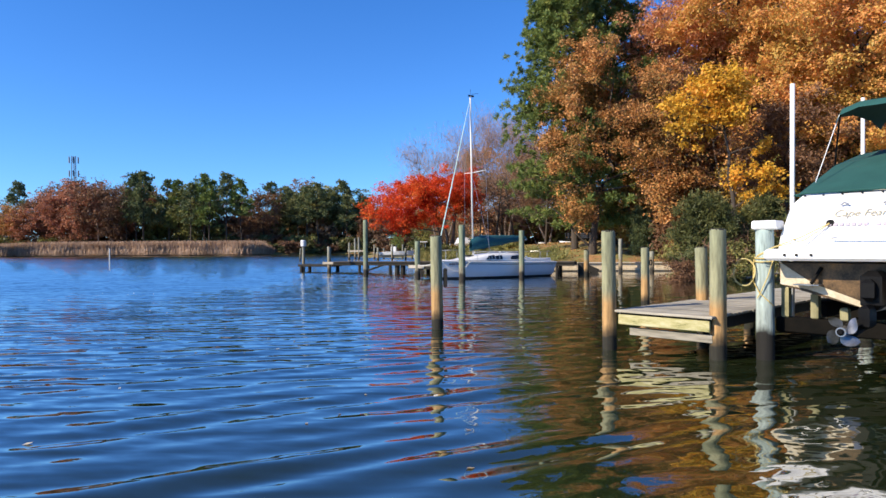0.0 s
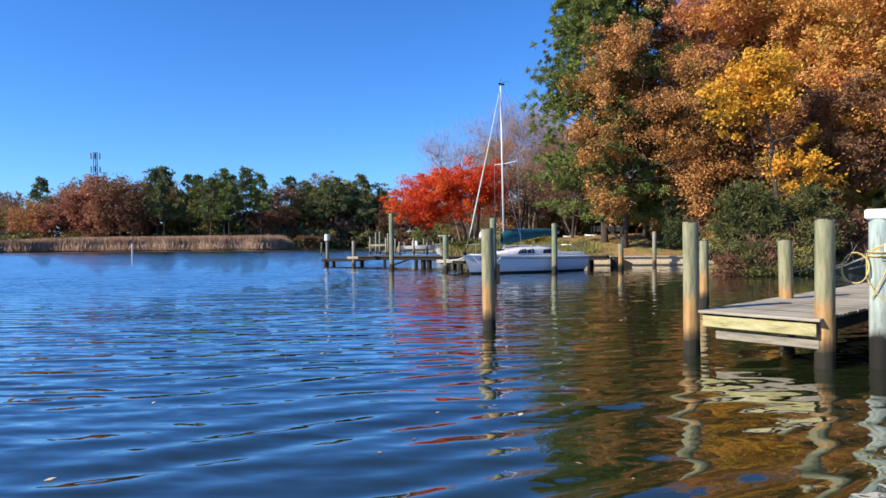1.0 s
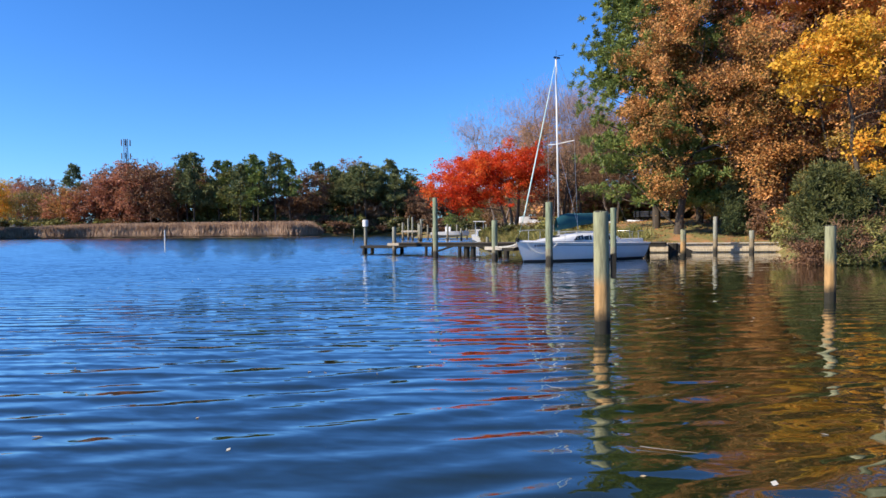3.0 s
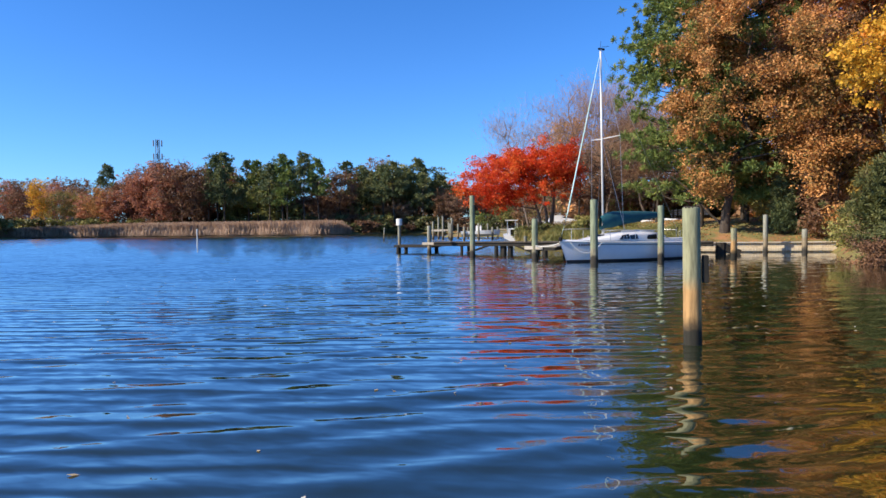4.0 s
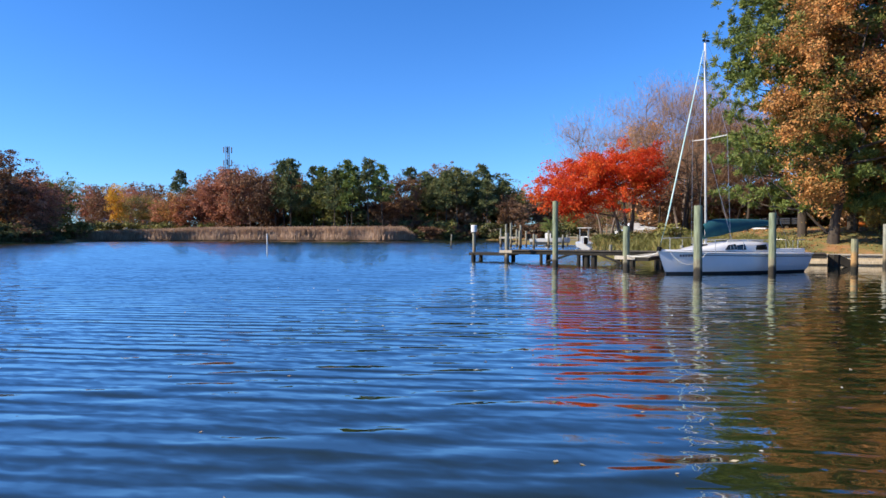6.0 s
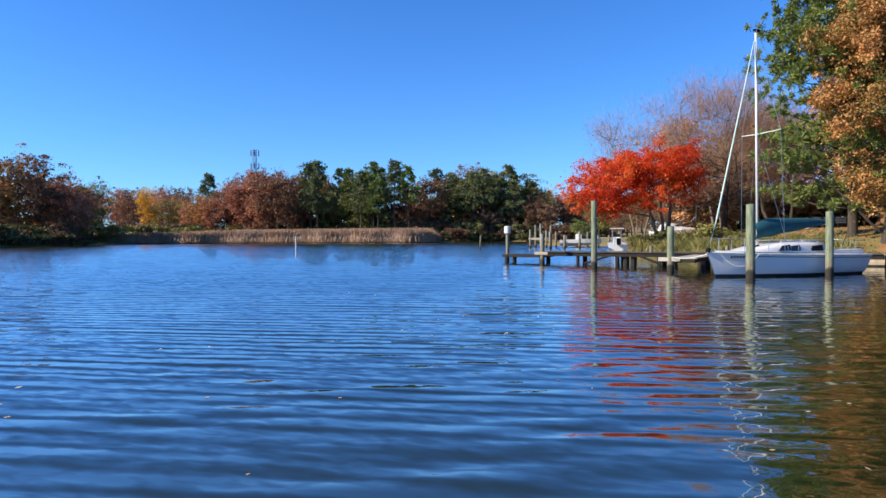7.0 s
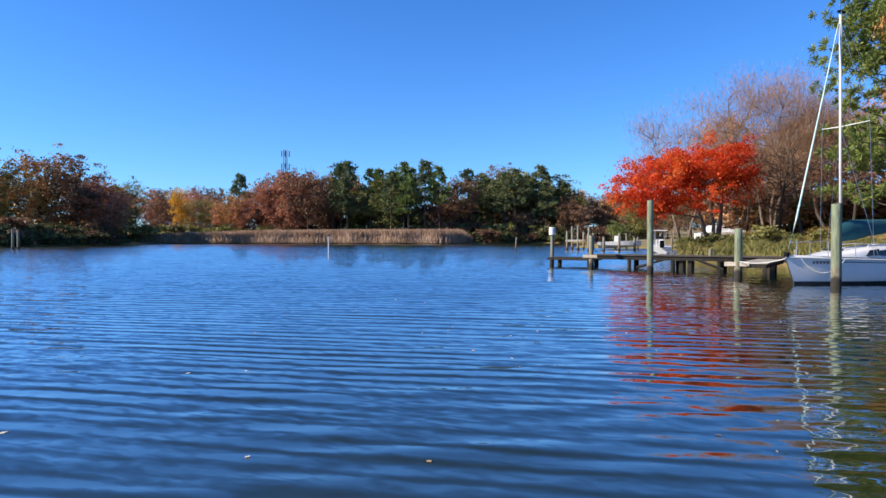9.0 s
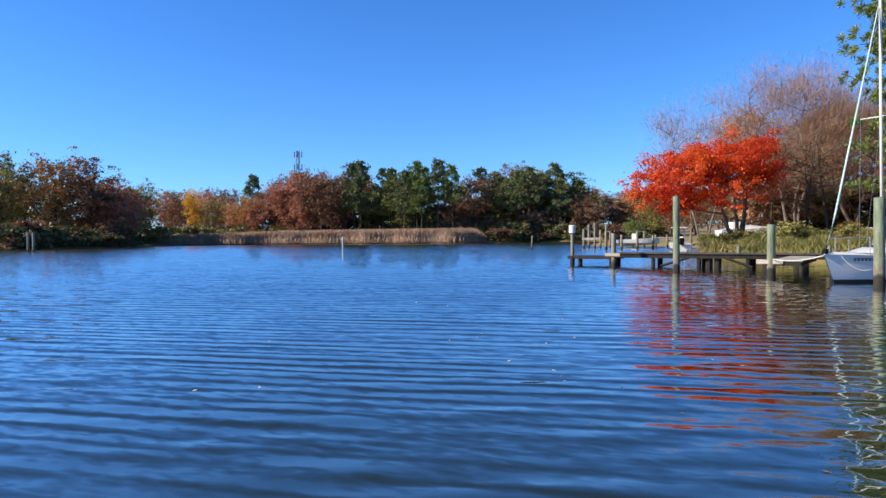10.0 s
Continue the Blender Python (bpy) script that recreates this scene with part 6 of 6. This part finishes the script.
part("trim_ram", Geo().tube([(-0.70, -0.16, 1.15), (-0.62, -0.02, 1.36)], 0.025, 8), BLACK, cr)

coil = thing("rope_coil", DOCK @ Matrix.Translation((2.03, 0.70, 0)), "yellow rope coiled and knotted round the lift pile", "rope")
loop = [(-0.25 + 0.155 * math.cos(a), -0.13 + 0.02 * math.sin(3 * a), 1.27 + 0.20 * math.sin(a)) for a in np.linspace(0, 2 * math.pi, 19)]
part("loop", Geo().tube(loop, 0.009, 6), ROPE, coil)
part("loop", Geo().tube([(x + 0.012, y - 0.02, z + 0.01) for x, y, z in loop], 0.008, 6), ROPE, coil)
for z_ in (1.45, 1.50):
    part("turn", Geo().tube([(0.14 * math.cos(a), 0.14 * math.sin(a), z_ + 0.02 * math.sin(a)) for a in np.linspace(0, 2 * math.pi, 17)], 0.010, 6), ROPE, coil)
part("tail", Geo().tube([(-0.13, -0.08, 1.47), (-0.12, -0.13, 1.15), (-0.02, -0.16, 0.98), (0.10, -0.13, 0.86), (0.13, -0.06, 0.80)], 0.008, 6), ROPE, coil)
part("tail", Geo().tube([(0.14, -0.06, 1.48), (0.08, -0.14, 1.2), (0.0, -0.16, 1.0), (-0.06, -0.15, 0.9)], 0.008, 6), ROPE, coil)
for u_, h_ in ((2.18, 1.06), (2.57, 0.98), (2.94, 0.80)):
    part("block", Geo().box((u_, 0.90, 0.62), (u_ + 0.10, 1.02, h_), bevel=0.015), BLOCKWOOD, lift, "mossy weathered timber block")
for u_, v_ in ((5.0, 0.7), (5.0, 5.9)):
    p = thing("lift_pile", DOCK @ Matrix.Translation((u_, v_, 0)), "pile in a grey-green wrap with a white cap", "pile", "lift piles")
    part("post", pile_geo(1.92, 0.125, 1.5, 30, 1.0), PVCWRAP, p, smooth=True)
    part("cap", Geo().box((-0.14, -0.14, 1.90), (0.20, 0.17, 2.03), bevel=0.02), PVC, p, "white cap block")

# ---------------------------------------------------------------- small things on piles and piers
fb = thing("fender_board", pose(-0.11, 13.08, 0), "dark board bolted to the mooring pile", "board")
part("board", Geo().box((0.125, -0.05, 0.86), (0.20, 0.05, 1.24), bevel=0.01), DARKWOOD, fb)
part("bolt", Geo().tube([(0.19, 0, 1.1), (0.215, 0, 1.1)], 0.015, 8), STEEL, fb)
kb = thing("mooring_ring", pose(5.04, 17.6, 0), "dark iron ring on the short pile", "ring")
part("ring", Geo().tube([(0.13 + 0.03 * math.cos(a), -0.06, 1.22 + 0.07 * math.sin(a)) for a in np.linspace(0, 6.28, 13)], 0.018, 6), BLACK, kb)
wp = thing("cross_plank", pose(-9.88, 42.15, 0, 0, 0, ang), "whitish plank across the pier pile", "plank")
part("board", Geo().box((-0.40, -0.17, 0.56), (0.36, -0.125, 0.72), bevel=0.008), PALE, wp)
for x0, x1 in ((5.0, 6.4), (9.2, 8.0)):
    part("brace", Geo().tube([(x0, -0.7, 0.05), (x1, -0.7, 0.5)], 0.07, 6), DARKWOOD, pier)
for x0 in (7.2, 7.6, 9.7, 11.0, 11.3):
    part("pile_cluster", Geo().tube([(x0, -0.45, -1.5), (x0 + 0.05, -0.45, 0.5)], 0.17, 9), DARKWOOD, pier)
for x0 in (8.6, 12.3):
    part("bollard", Geo().tube([(x0, -0.6, 0.7), (x0, -0.6, 1.05)], 0.09, 9), PILE_GREY, pier)
ml = thing("mooring_line", pose(0, 0, 0), "slack white mooring line from the bow to the finger pier", "rope")
part("line", Geo().tube([(-3.25 + 1.35 * t, 36.05 - 3.2 * t, 0.66 + 0.30 * t - 0.5 * t * (1 - t)) for t in np.linspace(0, 1, 9)], 0.018, 5), WROPE, ml)
bd = thing("dock_bracket", pose(6.4, 40.9, 0), "dark timber crib under the pier's end", "crib")
part("post", Geo().tube([(0, 0, -1.2), (0.05, 0, 0.62)], 0.28, 9), DARKWOOD, bd)
part("brace", Geo().box((-0.4, -0.2, 0.1), (0.6, 0.2, 0.5), pose(0.3, 0, 0, 0, 25, 0), 0.03), DARKWOOD, bd)

# twigs adrift
for k, (x, y, a, ln) in enumerate(((-0.15, 7.7, -22, 0.42), (-5.65, 8.75, -40, 0.20), (-0.9, 9.6, 15, 0.16), (1.6, 7.4, 60, 0.22))):
    ob = thing("floating_twig", pose(x, y, float(ripple(np.array([x]), np.array([y]))[0]) + 0.006, 0, 0, a), "thin pale twig adrift on the water", "twig", "twigs adrift")
    gg = Geo()
    limb(gg, R(210 + k), (-ln / 2, 0, 0), (1, 0, 0), ln, 0.005, 0.002, 0.05, 4, 0, 5)
    part("stem", gg, PALEBARK, ob, smooth=True)

# floating leaves and feathers on the water
q = R(200)
n_ = 170
fx, fy = q.uniform(-9, 9, n_), q.uniform(4, 24, n_)
fx = fx - (fy - 4) * 0.35
fz = ripple(fx, fy) + 0.006
g = Geo()
a_ = q.uniform(0, 6.28, n_)
sz = q.uniform(0.018, 0.045, n_)
g.quads(np.stack([fx, fy, fz], 1), np.stack([np.cos(a_) * sz, np.sin(a_) * sz, 0.004 + 0 * a_], 1), np.stack([-np.sin(a_) * sz, np.cos(a_) * sz, 0.003 + 0 * a_], 1))
FLOAT = leaf_mat("floating_leaf", [(0.0, (0.25, 0.15, 0.06)), (0.5, (0.45, 0.35, 0.2)), (0.8, (0.6, 0.58, 0.5)), (1.0, (0.7, 0.7, 0.66))], 0.2)
tagged(part("floating_leaves", g, FLOAT), "small pale leaves and bits adrift on the water", "leaves", kind="stuff")
